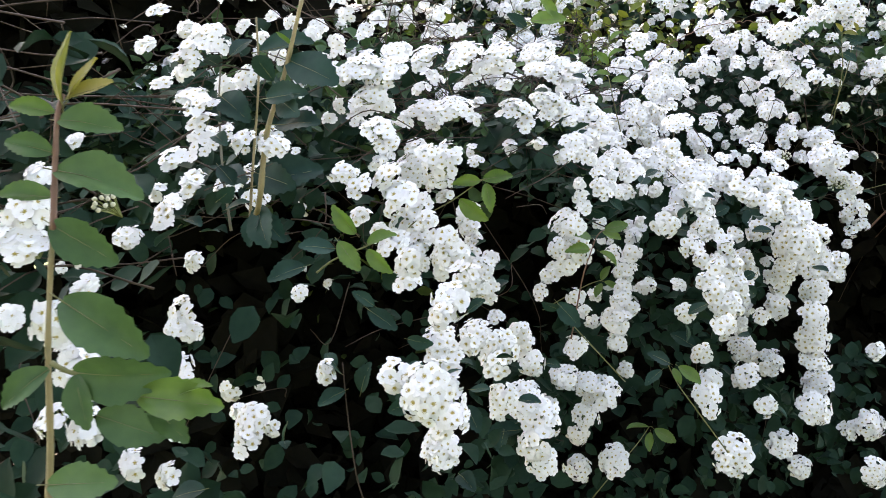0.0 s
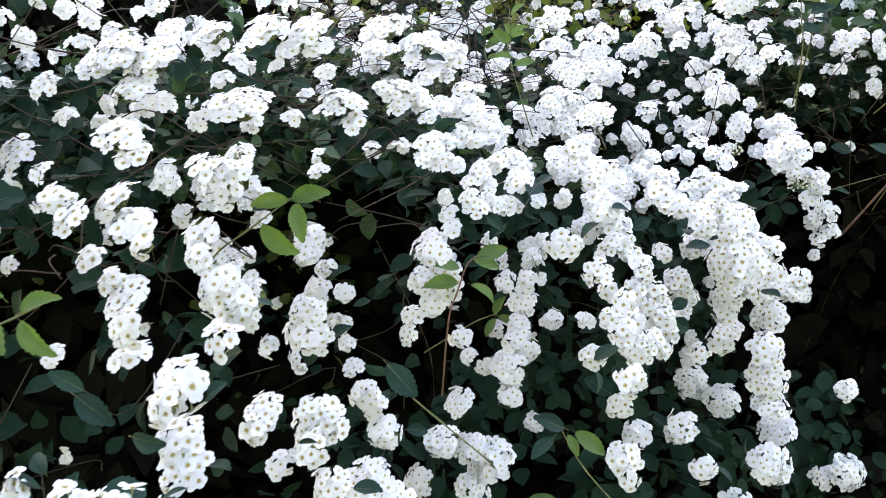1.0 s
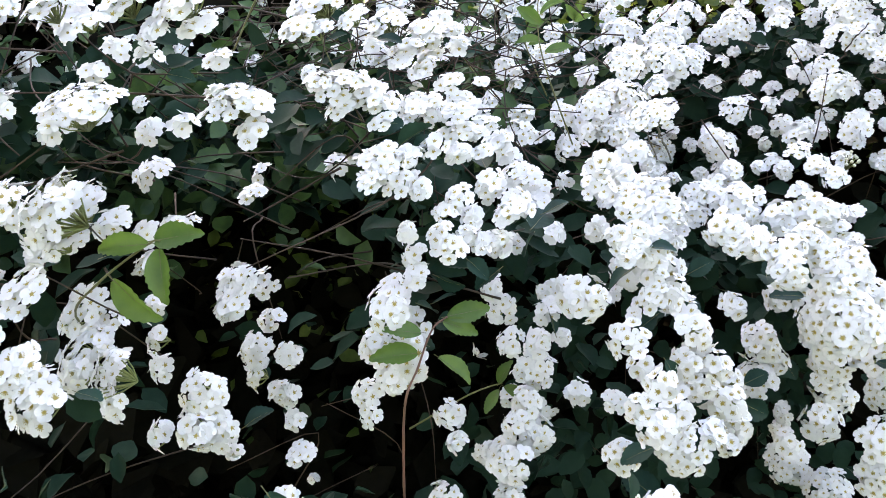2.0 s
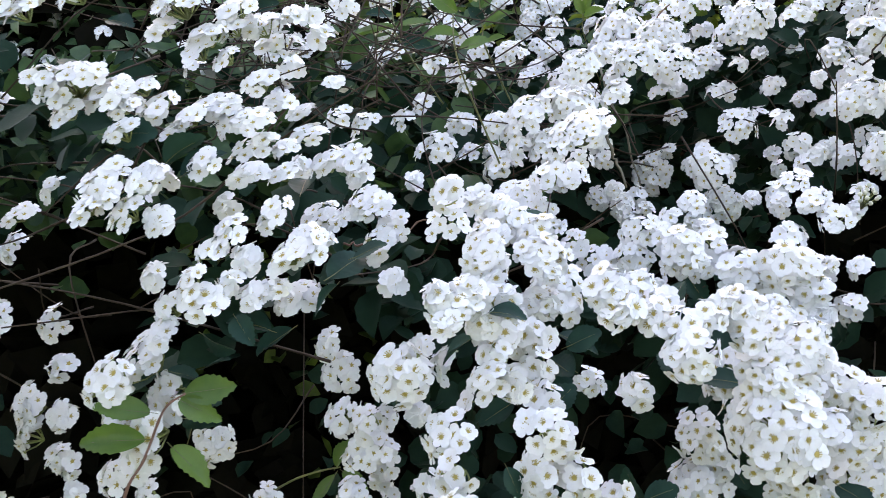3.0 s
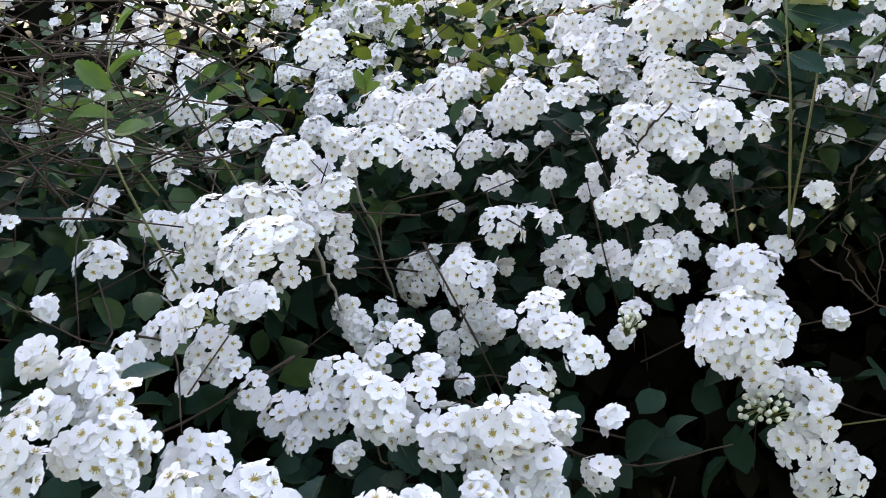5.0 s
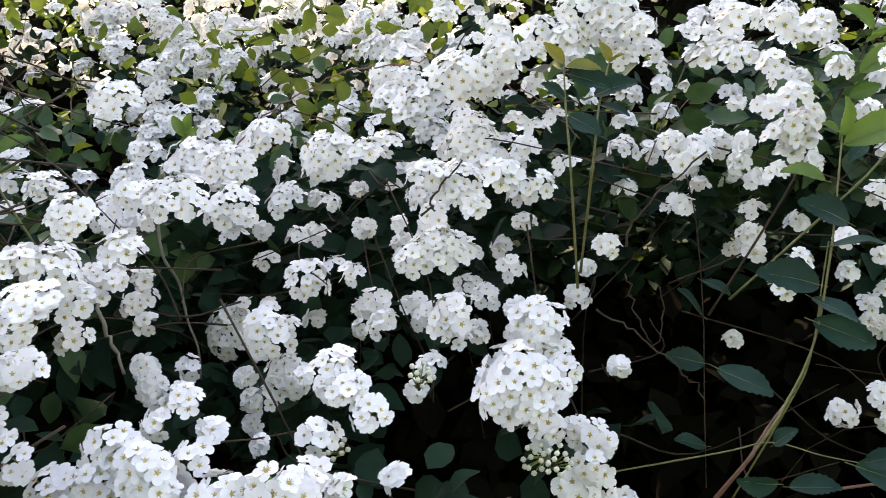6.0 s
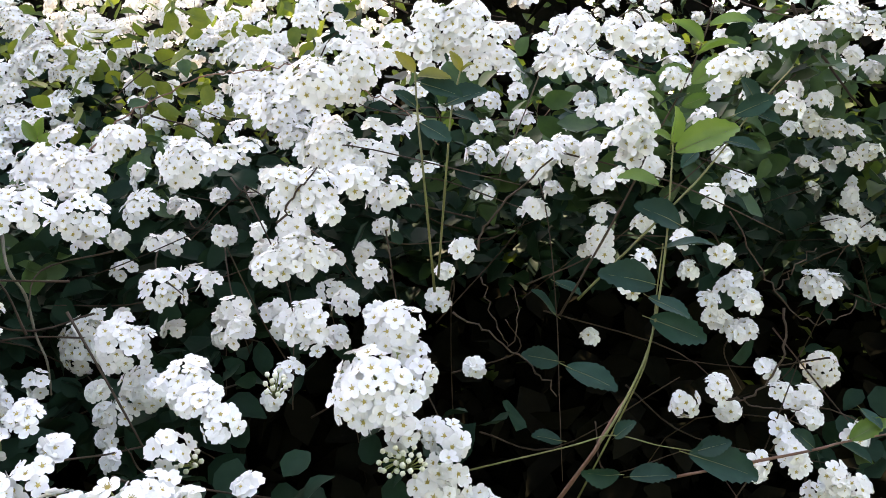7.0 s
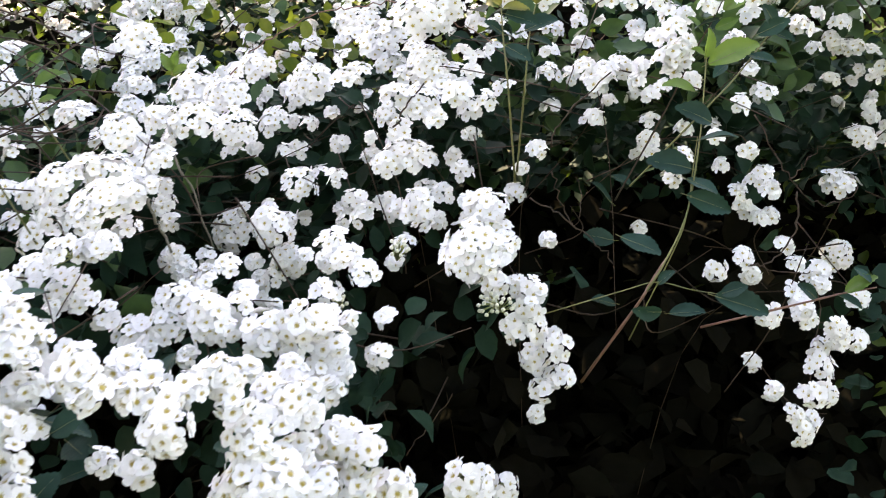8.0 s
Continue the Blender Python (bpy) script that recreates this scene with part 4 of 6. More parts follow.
def leaf_object_mesh(mat, seed, fold, curl, stations=17):
    """A single leaf: toothed blade in five strips a side, raised midrib and a short stalk."""
    r = random.Random(seed)
    belly = r.uniform(0.30, 0.37)
    verts, faces = [], []
    wave = r.uniform(0, 6.28)
    for i in range(stations):
        t = i / (stations - 1)
        w = belly * math.sin(math.pi * (0.04 + 0.95 * t ** 0.88)) ** 0.8
        tooth = 0.0 if t < 0.40 or i == stations - 1 else (0.024 if i % 2 else -0.016)
        z = -curl * t * t + 0.018 * math.sin(5 * t + wave)
        for s in (-1.0, -0.55, 0.0, 0.55, 1.0):
            vein = 0.010 * math.sin(14 * math.pi * t - 2.5 * abs(s)) * (abs(s) == 0.55)
            side = w + tooth if abs(s) == 1 else w
            verts.append((s * side, t + 0.05 * abs(s) * w / belly + (0.012 if tooth > 0 and abs(s) == 1 else 0), z + fold * w * abs(s) ** 1.3 + vein + 0.012 * math.sin(9 * t + 3 * s + wave) * abs(s)))
    for i in range(stations - 1):
        for c in range(4):
            a = 5 * i + c
            faces.append((a, a + 1, a + 6, a + 5))
    mid = [(0, -0.14, 0.02), (0, -0.03, 0.008)] + [(0, k / 6, verts[5 * round(k / 6 * (stations - 1)) + 2][2] + 0.002) for k in range(1, 6)]
    stem, sf = tube(mid, 0.011, 0.003, 4)
    return mesh_of("leaf", verts + stem, faces + [tuple(i + len(verts) for i in q) for q in sf], [mat, GREEN_CANE], [0] * len(faces) + [1] * len(sf))


leaf_meshes = [leaf_object_mesh(LEAF, s, 0.2 + 0.08 * s, 0.05 + 0.05 * s) for s in range(5)]
shoot_meshes = [leaf_object_mesh(SHOOT_LEAF, s + 20, 0.2 + 0.08 * s, 0.08 + 0.05 * s) for s in range(4)]
young_meshes = [leaf_object_mesh(YOUNG, s + 10, 0.25 + 0.1 * s, 0.10 + 0.06 * s) for s in range(4)]
bronze_meshes = [leaf_object_mesh(BRONZE, s + 30, 0.25 + 0.1 * s, 0.10 + 0.06 * s) for s in range(4)]
coarse_leaves = [leaf_shape(3, 0, 0.25 + 0.1 * s, 0.05 + 0.07 * s, s) for s in range(4)]
simple_leaves = [leaf_shape(4, 0, 0.25 + 0.1 * s, 0.05 + 0.07 * s, s) for s in range(4)]
plain_leaves = [leaf_shape(5, 0, 0.25 + 0.1 * s, 0.05 + 0.07 * s, s) for s in range(4)]


def leaf_pose(place, normal, along, size):
    n = unit(normal)
    y = unit(np.asarray(along) - n * np.dot(along, n))
    x = np.cross(y, n)
    m = np.eye(4)
    m[:3, 0], m[:3, 1], m[:3, 2], m[:3, 3] = x * size, y * size, n * size, place
    return Matrix(m.tolist())


def scatter_leaves(name, places, normals, along, sizes, mat, parent, label, shapes=plain_leaves):
    """Many leaves joined into one mesh."""
    n = normals / np.linalg.norm(normals, axis=1)[:, None]
    y = along - n * (along * n).sum(1)[:, None]
    y /= np.linalg.norm(y, axis=1)[:, None] + 1e-9
    x = np.cross(y, n)
    verts, quads, base = [], [], 0
    pick = rng.integers(0, 4, len(places))
    for k in range(4):
        v, f = shapes[k]
        sel = pick == k
        m = int(sel.sum())
        if not m:
            continue
        world_v = (v[None, :, 0, None] * x[sel][:, None] + v[None, :, 1, None] * y[sel][:, None] + v[None, :, 2, None] * n[sel][:, None]) * sizes[sel][:, None, None] + places[sel][:, None]
        verts.append(world_v.reshape(-1, 3))
        quads.append((f[None] + (np.arange(m) * len(v))[:, None, None] + base).reshape(-1, 4))
        base += m * len(v)
    me = bulk_mesh(name, np.concatenate(verts), np.concatenate(quads), [mat])
    ob = new(name, me)
    if parent is not None:
        ob.parent = parent
        ob.matrix_parent_inverse = Matrix.Translation(-parent.location)
    return tagged(ob, label, kind="stuff")


def in_bush(me_name, me, label=""):
    ob = part(me_name, me, bush, label=label)
    ob.matrix_parent_inverse = Matrix.Translation(-bush.location)
    return ob


# canes of the sprays
for c in canes[::13]:
    path = smooth_path(c, 5)
    v, f = tube(path, 0.0005, 0.0003, 6, 0.15)
    in_bush("branch", mesh_of("branch", v, f, [DARK_CANE]))

# flower heads: those along the front stretch of the plan carry their flowers one by one
A, B = np.array([-0.02, 0.46]), np.array([0.38, 0.76])


def stretch(c):
    p = c[0][:2]
    t = min(1, max(0, np.dot(p - A, B - A) / np.dot(B - A, B - A)))
    return np.linalg.norm(p - A - t * (B - A)) + 0.6 * max(0, 1.0 - c[0][2])


clusters.sort(key=stretch)
for n, (place, ax, s, scale) in enumerate(clusters):
    if n >= 430:
        break
    key = (s, int(rng.integers(0, 4)))
    spin = float(rng.uniform(0, 6.28))
    m = frame_to(ax, spin, place, scale) @ Matrix.Diagonal((1.03, 1.03, 0.62 if ax[2] > 0.6 else 0.85, 1))
    if n < 170:
        ob = in_bush("flower_head", stalks[key])
        ob.matrix_basis = m
        for j, (p, face, turn, size) in enumerate(layouts[key]):
            part("flower", flower_meshes[(j + n) % 5], ob, frame_to(face, turn, p, size))
    else:
        ob = in_bush("flower_head", joined[key])
        ob.matrix_basis = m

# single leaves under and between the clusters of the front stretch
made = 0
for place, ax, s, scale in clusters[:260]:
    for k in range(int(rng.integers(1, 4))):
        side = unit(np.cross(ax, rng.normal(size=3)))
        p = place - ax * rng.uniform(0.010, 0.026) + side * outer(s) * rng.uniform(0.5, 1.0)
        nrm = unit(ax * 0.5 + np.array([0, 0, 0.6]) + 0.5 * rng.normal(size=3))
        under = behind_flowers(p[None], 0.0)[0]
        if made < 300 and (under or rng.random() < 0.22):
            ob = in_bush("leaf", leaf_meshes[int(rng.integers(0, 5))])
            ob.matrix_basis = leaf_pose(p, nrm, side - 0.1 * outward(p), rng.uniform(0.016, 0.028) if under else rng.uniform(0.011, 0.019))
            made += 1

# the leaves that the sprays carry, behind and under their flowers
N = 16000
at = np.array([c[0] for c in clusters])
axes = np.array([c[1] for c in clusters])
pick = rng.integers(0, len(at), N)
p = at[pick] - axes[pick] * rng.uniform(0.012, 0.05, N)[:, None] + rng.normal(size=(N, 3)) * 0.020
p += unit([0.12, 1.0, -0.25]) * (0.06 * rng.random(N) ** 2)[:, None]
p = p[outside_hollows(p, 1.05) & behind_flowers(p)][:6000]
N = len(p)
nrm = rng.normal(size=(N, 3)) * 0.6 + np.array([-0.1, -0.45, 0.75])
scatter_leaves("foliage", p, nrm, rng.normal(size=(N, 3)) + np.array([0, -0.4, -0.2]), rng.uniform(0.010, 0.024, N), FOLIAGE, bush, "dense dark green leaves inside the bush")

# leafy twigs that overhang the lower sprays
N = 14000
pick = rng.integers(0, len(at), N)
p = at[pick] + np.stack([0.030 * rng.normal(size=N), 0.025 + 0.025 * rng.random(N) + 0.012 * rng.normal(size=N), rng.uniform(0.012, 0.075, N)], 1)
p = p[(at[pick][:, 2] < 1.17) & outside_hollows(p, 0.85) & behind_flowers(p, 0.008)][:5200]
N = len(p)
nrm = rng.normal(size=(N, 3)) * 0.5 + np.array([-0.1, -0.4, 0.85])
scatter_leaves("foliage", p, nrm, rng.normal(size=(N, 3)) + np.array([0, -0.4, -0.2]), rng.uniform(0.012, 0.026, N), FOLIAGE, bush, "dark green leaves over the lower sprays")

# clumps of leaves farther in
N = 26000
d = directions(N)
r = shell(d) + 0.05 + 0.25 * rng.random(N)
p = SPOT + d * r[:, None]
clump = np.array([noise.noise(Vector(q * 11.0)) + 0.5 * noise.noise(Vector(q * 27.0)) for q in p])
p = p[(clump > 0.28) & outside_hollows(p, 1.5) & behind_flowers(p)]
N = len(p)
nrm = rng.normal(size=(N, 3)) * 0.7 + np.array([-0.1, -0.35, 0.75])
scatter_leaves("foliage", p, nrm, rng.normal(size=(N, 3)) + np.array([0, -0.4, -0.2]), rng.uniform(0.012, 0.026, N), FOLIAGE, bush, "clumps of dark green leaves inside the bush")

# the dense heart of the bush: larger leaves, deep shade put into their colour
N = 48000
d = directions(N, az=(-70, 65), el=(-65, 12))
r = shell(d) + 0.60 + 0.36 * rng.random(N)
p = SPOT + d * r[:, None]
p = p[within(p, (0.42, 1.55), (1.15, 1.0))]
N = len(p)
scatter_leaves("foliage", p, rng.normal(size=(N, 3)) * 0.6 + np.array([0, -0.6, 0.5]), rng.normal(size=(N, 3)), rng.uniform(0.050, 0.075, N), SHADE_LEAF, bush, "dense leaves in the heart of the bush, coloured near black for shade", coarse_leaves)

# shade-coloured leafy skirt near the ground, added to keep light out from below
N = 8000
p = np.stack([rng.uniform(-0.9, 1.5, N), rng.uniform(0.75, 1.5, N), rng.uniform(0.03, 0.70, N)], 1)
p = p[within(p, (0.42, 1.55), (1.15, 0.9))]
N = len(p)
scatter_leaves("foliage", p, rng.normal(size=(N, 3)) * 0.6 + np.array([0, -0.6, 0.5]), rng.normal(size=(N, 3)), rng.uniform(0.04, 0.06, N), SHADE_LEAF, bush, "leaves near the ground, coloured near black for shade", coarse_leaves)

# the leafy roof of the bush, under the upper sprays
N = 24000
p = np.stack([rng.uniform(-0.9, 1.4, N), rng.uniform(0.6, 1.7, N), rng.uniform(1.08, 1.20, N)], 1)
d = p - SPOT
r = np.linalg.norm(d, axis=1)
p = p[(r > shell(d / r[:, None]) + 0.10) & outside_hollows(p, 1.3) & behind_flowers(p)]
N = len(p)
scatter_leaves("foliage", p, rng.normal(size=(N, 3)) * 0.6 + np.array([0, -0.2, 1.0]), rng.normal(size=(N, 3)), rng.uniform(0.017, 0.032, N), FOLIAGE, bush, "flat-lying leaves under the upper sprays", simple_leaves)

verts, faces = [], []
for k in range(130):
    dd = directions(1)[0]
    q = SPOT + dd * (shell(dd[None])[0] + rng.uniform(0.10, 0.28))
    way = unit(np.array([rng.normal() * 0.5, -0.5 + rng.normal() * 0.4, 0.8 * rng.normal()]) + 0.9 * outward(q))
    ln = rng.uniform(0.06, 0.22)
    bend = rng.normal(size=3) * 0.02
    v, f = tube(smooth_path([q - way * ln * 0.8, q - way * ln * 0.3 + bend, q + way * 0.01], 4), 0.0006, 0.0003, 4)
    faces += [tuple(i + len(verts) for i in g) for g in f]
    verts += v
tagged(in_bush("brushwood", mesh_of("brushwood", verts, faces, [DARK_CANE])), "thin brown twigs between the leaves", kind="stuff")

verts, faces = [], []
for k in range(560):                       # fine bare twigs among the upper sprays
    dd = directions(1, el=(-9, 7))[0]
    q = SPOT + dd * (shell(dd[None])[0] + rng.uniform(0.015, 0.12))
    if k >= 420:                           # a tangle of them where the slope begins
        q = np.array([rng.uniform(-0.06, 0.20), rng.uniform(0.90, 1.12), rng.uniform(1.14, 1.26)])
    way = unit(np.array([rng.normal(), rng.normal() * 0.5, 0.45 * rng.normal()]) + 0.7 * outward(q))
    ln = rng.uniform(0.02, 0.075)
    v, f = tube(smooth_path([q - way * ln, q + rng.normal(size=3) * 0.010, q + way * ln + rng.normal(size=3) * 0.01], 5), 0.0006, 0.0003, 4, 0.2)
    faces += [tuple(i + len(verts) for i in g) for g in f]
    verts += v
tagged(in_bush("brushwood", mesh_of("brushwood", verts, faces, [DARK_CANE])), "fine bare twigs among the upper sprays", kind="stuff")

# shaded clusters set back in the hollows, and those on the far slope of the bush
d = directions(2600, el=(-36, 0))
q = SPOT + d * (shell(d) + rng.uniform(0.19, 0.34, len(d)))[:, None]
q = q[behind_flowers(q, 0.06) & ~outside_hollows(q, 1.35) & (q[:, 0] < 0.35)]
shy = []
for p in q:                                # shaded clusters set back in the hollows
    if np.linalg.norm(taken - p, axis=1).min() > 0.026 and len(shy) < 16:
        taken = np.vstack([taken, p])
        shy.append((p, facing(p, 0.5), int(rng.integers(0, 3)), rng.uniform(0.85, 1.0)))
deep += shy
at = np.array([c[0] for c in shy])
p = np.repeat(at, 14, axis=0) + rng.normal(size=(14 * len(at), 3)) * 0.034 + np.array([0.0, 0.02, -0.01])
p = p[behind_flowers(p, 0.05)]
N = len(p)
scatter_leaves("foliage", p, rng.normal(size=(N, 3)) * 0.6 + np.array([-0.1, -0.45, 0.75]), rng.normal(size=(N, 3)), rng.uniform(0.014, 0.027, N), FOLIAGE, bush, "scattered leaves in the hollows of the bush")
far = []
for k in range(1250):
    x, y = rng.uniform(-0.7, 1.6), 1.15 + 1.3 * rng.random() ** 1.3
    z = 1.235 + 0.34 * (y - 1.25) + rng.normal() * 0.03
    if y < 1.36 and x > 0.05 and x < 0.75:
        continue
    if (x > 0.62 and rng.random() < 0.55) or x < -0.36 * y:
        continue
    q = np.array([x, y, z])
    far.append((q, facing(q, 0.3), int(rng.integers(2, 5)), rng.uniform(0.9, 1.1)))


for k in range(140):
    x, y = rng.uniform(-0.6, 0.5), rng.uniform(1.38, 2.0)
    q = np.array([x, y, 1.20 + 0.34 * (y - 1.25) + rng.normal() * 0.03])
    far.append((q, facing(q, 0.3), int(rng.integers(2, 5)), rng.uniform(0.9, 1.1)))


def joined_clusters(name, items, label, parent, kinds):
    verts, quads, idx, base = [], [], [], 0
    for place, ax, s, scale in items:
        key = (s, int(rng.integers(0, 4)))
        m = np.array(frame_to(ax, float(rng.uniform(0, 6.28)), place, scale))
        for j, (p, face, spin, size) in enumerate(layouts[key]):
            fm = m @ np.array(frame_to(face, spin, p, size))
            fv, ff, fi = kinds[j % 4]
            verts.append(fv @ fm[:3, :3].T + fm[:3, 3])
            for q, t in zip(ff, fi):
                if len(q) == 4:
                    quads.append([i + base for i in q])
                else:
                    quads.append([q[0] + base, q[1] + base, q[2] + base, q[2] + base])
                idx.append(t)
            base += len(fv)
    faces = [q if q[2] != q[3] else q[:3] for q in quads]
    ob = part(name, mesh_of(name, np.concatenate(verts), faces, [PETAL_FAR, STAMEN, CALYX], idx), parent)
    ob.matrix_parent_inverse = Matrix.Translation(-parent.location)
    return tagged(ob, label, kind="stuff")


joined_clusters("blossom", clusters[430:], "white flower clusters at the sides of the bush", bush, rough_flowers)
joined_clusters("blossom", deep, "small white flower clusters deep in the bush", bush, small_flowers)
far_bush = tagged(new("spiraea_bush"), "sunlit white spiraea bush rising behind the near one", "bush", "flowering bushes")
far_bush.location = (0.5, 2.2, 0)
tagged(bush, group="flowering bushes")
joined_clusters("blossom", far, "white flower clusters in broken sunlight", far_bush, small_flowers)
# far slope leaves, their backlit glow painted in as a lighter green
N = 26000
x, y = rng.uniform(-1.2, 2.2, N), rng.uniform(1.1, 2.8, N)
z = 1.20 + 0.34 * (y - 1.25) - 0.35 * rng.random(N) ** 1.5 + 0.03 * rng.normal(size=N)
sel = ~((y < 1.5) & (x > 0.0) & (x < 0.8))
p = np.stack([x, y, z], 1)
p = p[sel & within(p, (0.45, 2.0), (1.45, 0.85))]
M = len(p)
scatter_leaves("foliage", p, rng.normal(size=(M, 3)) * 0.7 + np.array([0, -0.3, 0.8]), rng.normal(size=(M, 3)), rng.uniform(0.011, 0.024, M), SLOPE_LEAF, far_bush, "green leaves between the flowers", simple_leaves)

# leaves under the far flowers, with shade painted in as a near-black tone
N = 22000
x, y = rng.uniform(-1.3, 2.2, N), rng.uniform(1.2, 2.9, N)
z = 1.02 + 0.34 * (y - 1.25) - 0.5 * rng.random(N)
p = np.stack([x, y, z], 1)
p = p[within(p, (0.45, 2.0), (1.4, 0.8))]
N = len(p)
scatter_leaves("foliage", p, rng.normal(size=(N, 3)) + np.array([0, -0.5, 0.5]), rng.normal(size=(N, 3)), rng.uniform(0.030, 0.055, N), SHADE_LEAF, far_bush, "dense leaves below the flowers, coloured near black for shade", simple_leaves)
# more shade-coloured leaves lower down, added to close bright gaps
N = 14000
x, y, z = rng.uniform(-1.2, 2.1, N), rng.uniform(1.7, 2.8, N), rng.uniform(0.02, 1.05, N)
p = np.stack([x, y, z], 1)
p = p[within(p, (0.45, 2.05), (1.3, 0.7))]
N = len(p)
scatter_leaves("foliage", p, rng.normal(size=(N, 3)) + np.array([0, -0.6, 0.2]), rng.normal(size=(N, 3)), rng.uniform(0.06, 0.10, N), SHADE_LEAF, far_bush, "leaves near the ground, coloured near black for shade", coarse_leaves)

# the green sides of both bushes, away from the path
N = 26000
an, h = rng.uniform(0, 2 * math.pi, N), rng.random(N) ** 0.8
ring = 0.82 + 0.30 * np.sin(math.pi * (0.15 + 0.75 * h)) + 0.05 * rng.normal(size=N)
p = np.stack([0.45 + 1.35 * ring * np.cos(an), 1.75 + 1.0 * ring * np.sin(an), 0.03 + 1.25 * h], 1)
p = p[(p[:, 1] > 1.45) | (np.abs(p[:, 0] - 0.45) > 1.12)]
d = p - SPOT
az = np.degrees(np.arctan2(d[:, 0], d[:, 1]))
p = p[(np.abs(az + 2) > 56) | (p[:, 1] > 2.3)]
N = len(p)
nrm = (p - np.array([0.45, 1.75, 0.6])) + 0.5 * rng.normal(size=(N, 3))
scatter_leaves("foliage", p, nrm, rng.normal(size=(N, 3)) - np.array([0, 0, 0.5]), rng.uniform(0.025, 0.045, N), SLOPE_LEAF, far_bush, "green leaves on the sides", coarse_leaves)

# the leafy crest where the near bush ends
N = 3200
p = np.array([0.66, 1.08, 1.215]) + rng.normal(size=(N, 3)) * np.array([0.10, 0.07, 0.040])
p = p[behind_flowers(p, -0.004) & (p[:, 1] > 0.97) & (p[:, 0] > 0.47) & (p[:, 2] > 1.165)]
N = len(p)
scatter_leaves("foliage", p, rng.normal(size=(N, 3)) * 0.7 + np.array([-0.1, -0.4, 0.8]), rng.normal(size=(N, 3)), rng.uniform(0.014, 0.026, N), SHOOT_LEAF_MANY, bush, "green leaves along the crest of the bush")

# leaves and twigs where the slope begins
N = 5200
p = np.stack([rng.uniform(-0.42, 0.30, N), rng.uniform(0.92, 1.40, N), np.zeros(N)], 1)
p[:, 2] = 1.13 + 0.30 * (p[:, 1] - 0.95) + 0.030 * rng.normal(size=N)
p = p[behind_flowers(p, 0.004, 0.018)][:1500]
N = len(p)
scatter_leaves("foliage", p, rng.normal(size=(N, 3)) * 0.7 + np.array([0, -0.3, 0.8]), rng.normal(size=(N, 3)), rng.uniform(0.012, 0.026, N), SHOOT_LEAF_MANY, bush, "green leaves at the foot of the slope")

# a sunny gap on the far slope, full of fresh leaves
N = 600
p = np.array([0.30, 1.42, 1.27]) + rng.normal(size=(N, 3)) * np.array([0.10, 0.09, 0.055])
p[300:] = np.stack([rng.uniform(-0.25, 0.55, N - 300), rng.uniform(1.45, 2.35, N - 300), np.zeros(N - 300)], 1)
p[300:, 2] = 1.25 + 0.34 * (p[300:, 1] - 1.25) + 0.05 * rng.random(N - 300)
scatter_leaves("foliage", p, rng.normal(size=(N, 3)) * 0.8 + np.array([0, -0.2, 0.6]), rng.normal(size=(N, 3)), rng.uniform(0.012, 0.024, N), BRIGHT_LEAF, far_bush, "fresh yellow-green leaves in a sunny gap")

# the trunk canes that carry it all
for k in range(14):
    an = rng.uniform(0, 6.28)
    foot = np.array([0.5 + 0.18 * math.cos(an), 1.55 + 0.15 * math.sin(an), -0.02])
    top = np.array([0.4 + 0.3 * rng.normal(), 1.85 + 0.10 * rng.normal(), 0.80])
    v, f = tube(smooth_path([foot, foot * 0.6 + top * 0.4 + np.array([0, 0.05, 0.1]), top], 8), 0.011, 0.004, 8, 0.1)
    in_bush("cane", mesh_of("cane", v, f, [CANE]))

# ---- ground ----
def sheet(name, size, cut, rise, mat, label, hole=0.0):
    bm = bmesh.new()
    bmesh.ops.create_grid(bm, x_segments=cut, y_segments=cut, size=size)
    if hole == 0.0:
        for v in bm.verts:                      # an oval bed with an uneven edge
            x, y = v.co.x / size, v.co.y / size
            an = math.atan2(y, x)
            k = max(abs(x), abs(y)) / max(math.hypot(x, y), 1e-6) * (0.82 + 0.06 * math.sin(3 * an) + 0.04 * math.sin(5 * an + 1))
            v.co.x, v.co.y = v.co.x * k, v.co.y * k
    for v in bm.verts:
        v.co.z = rise * noise.noise(v.co * 0.8) + hole
    me = bpy.data.meshes.new(name)
    bm.to_mesh(me)
    bm.free()
    me.materials.append(mat)
    return tagged(new(name, me), label, name.split("_")[0], kind="structure")


sheet("ground", 60, 60, 0.03, GRASS, "short lawn round the bush", -0.06)
bed = sheet("ground_bed", 2.6, 40, 0.03, SOIL, "bare dark soil under the bush")
bed.location = (0.4, 1.6, 0)


# ---- unseen tree and hedge added to shade the bush, and a hedge behind it ----
def leafy(name, centres, radii, count, size, mat, parent, label, hollow=0.35):
    """Leaves in clumps round the given centres."""
    centres, radii = np.array(centres), np.array(radii)
    pick = rng.integers(0, len(centres), count)
    d = rng.normal(size=(count, 3))
    d /= np.linalg.norm(d, axis=1)[:, None]
    p = centres[pick] + d * (radii[pick] * (hollow + (1 - hollow) * rng.random(count) ** 0.5))[:, None]
    return scatter_leaves(name, p, rng.normal(size=(count, 3)) + np.array([0, 0, 0.6]), rng.normal(size=(count, 3)), size * rng.uniform(0.7, 1.3, count), mat, parent, label, coarse_leaves)


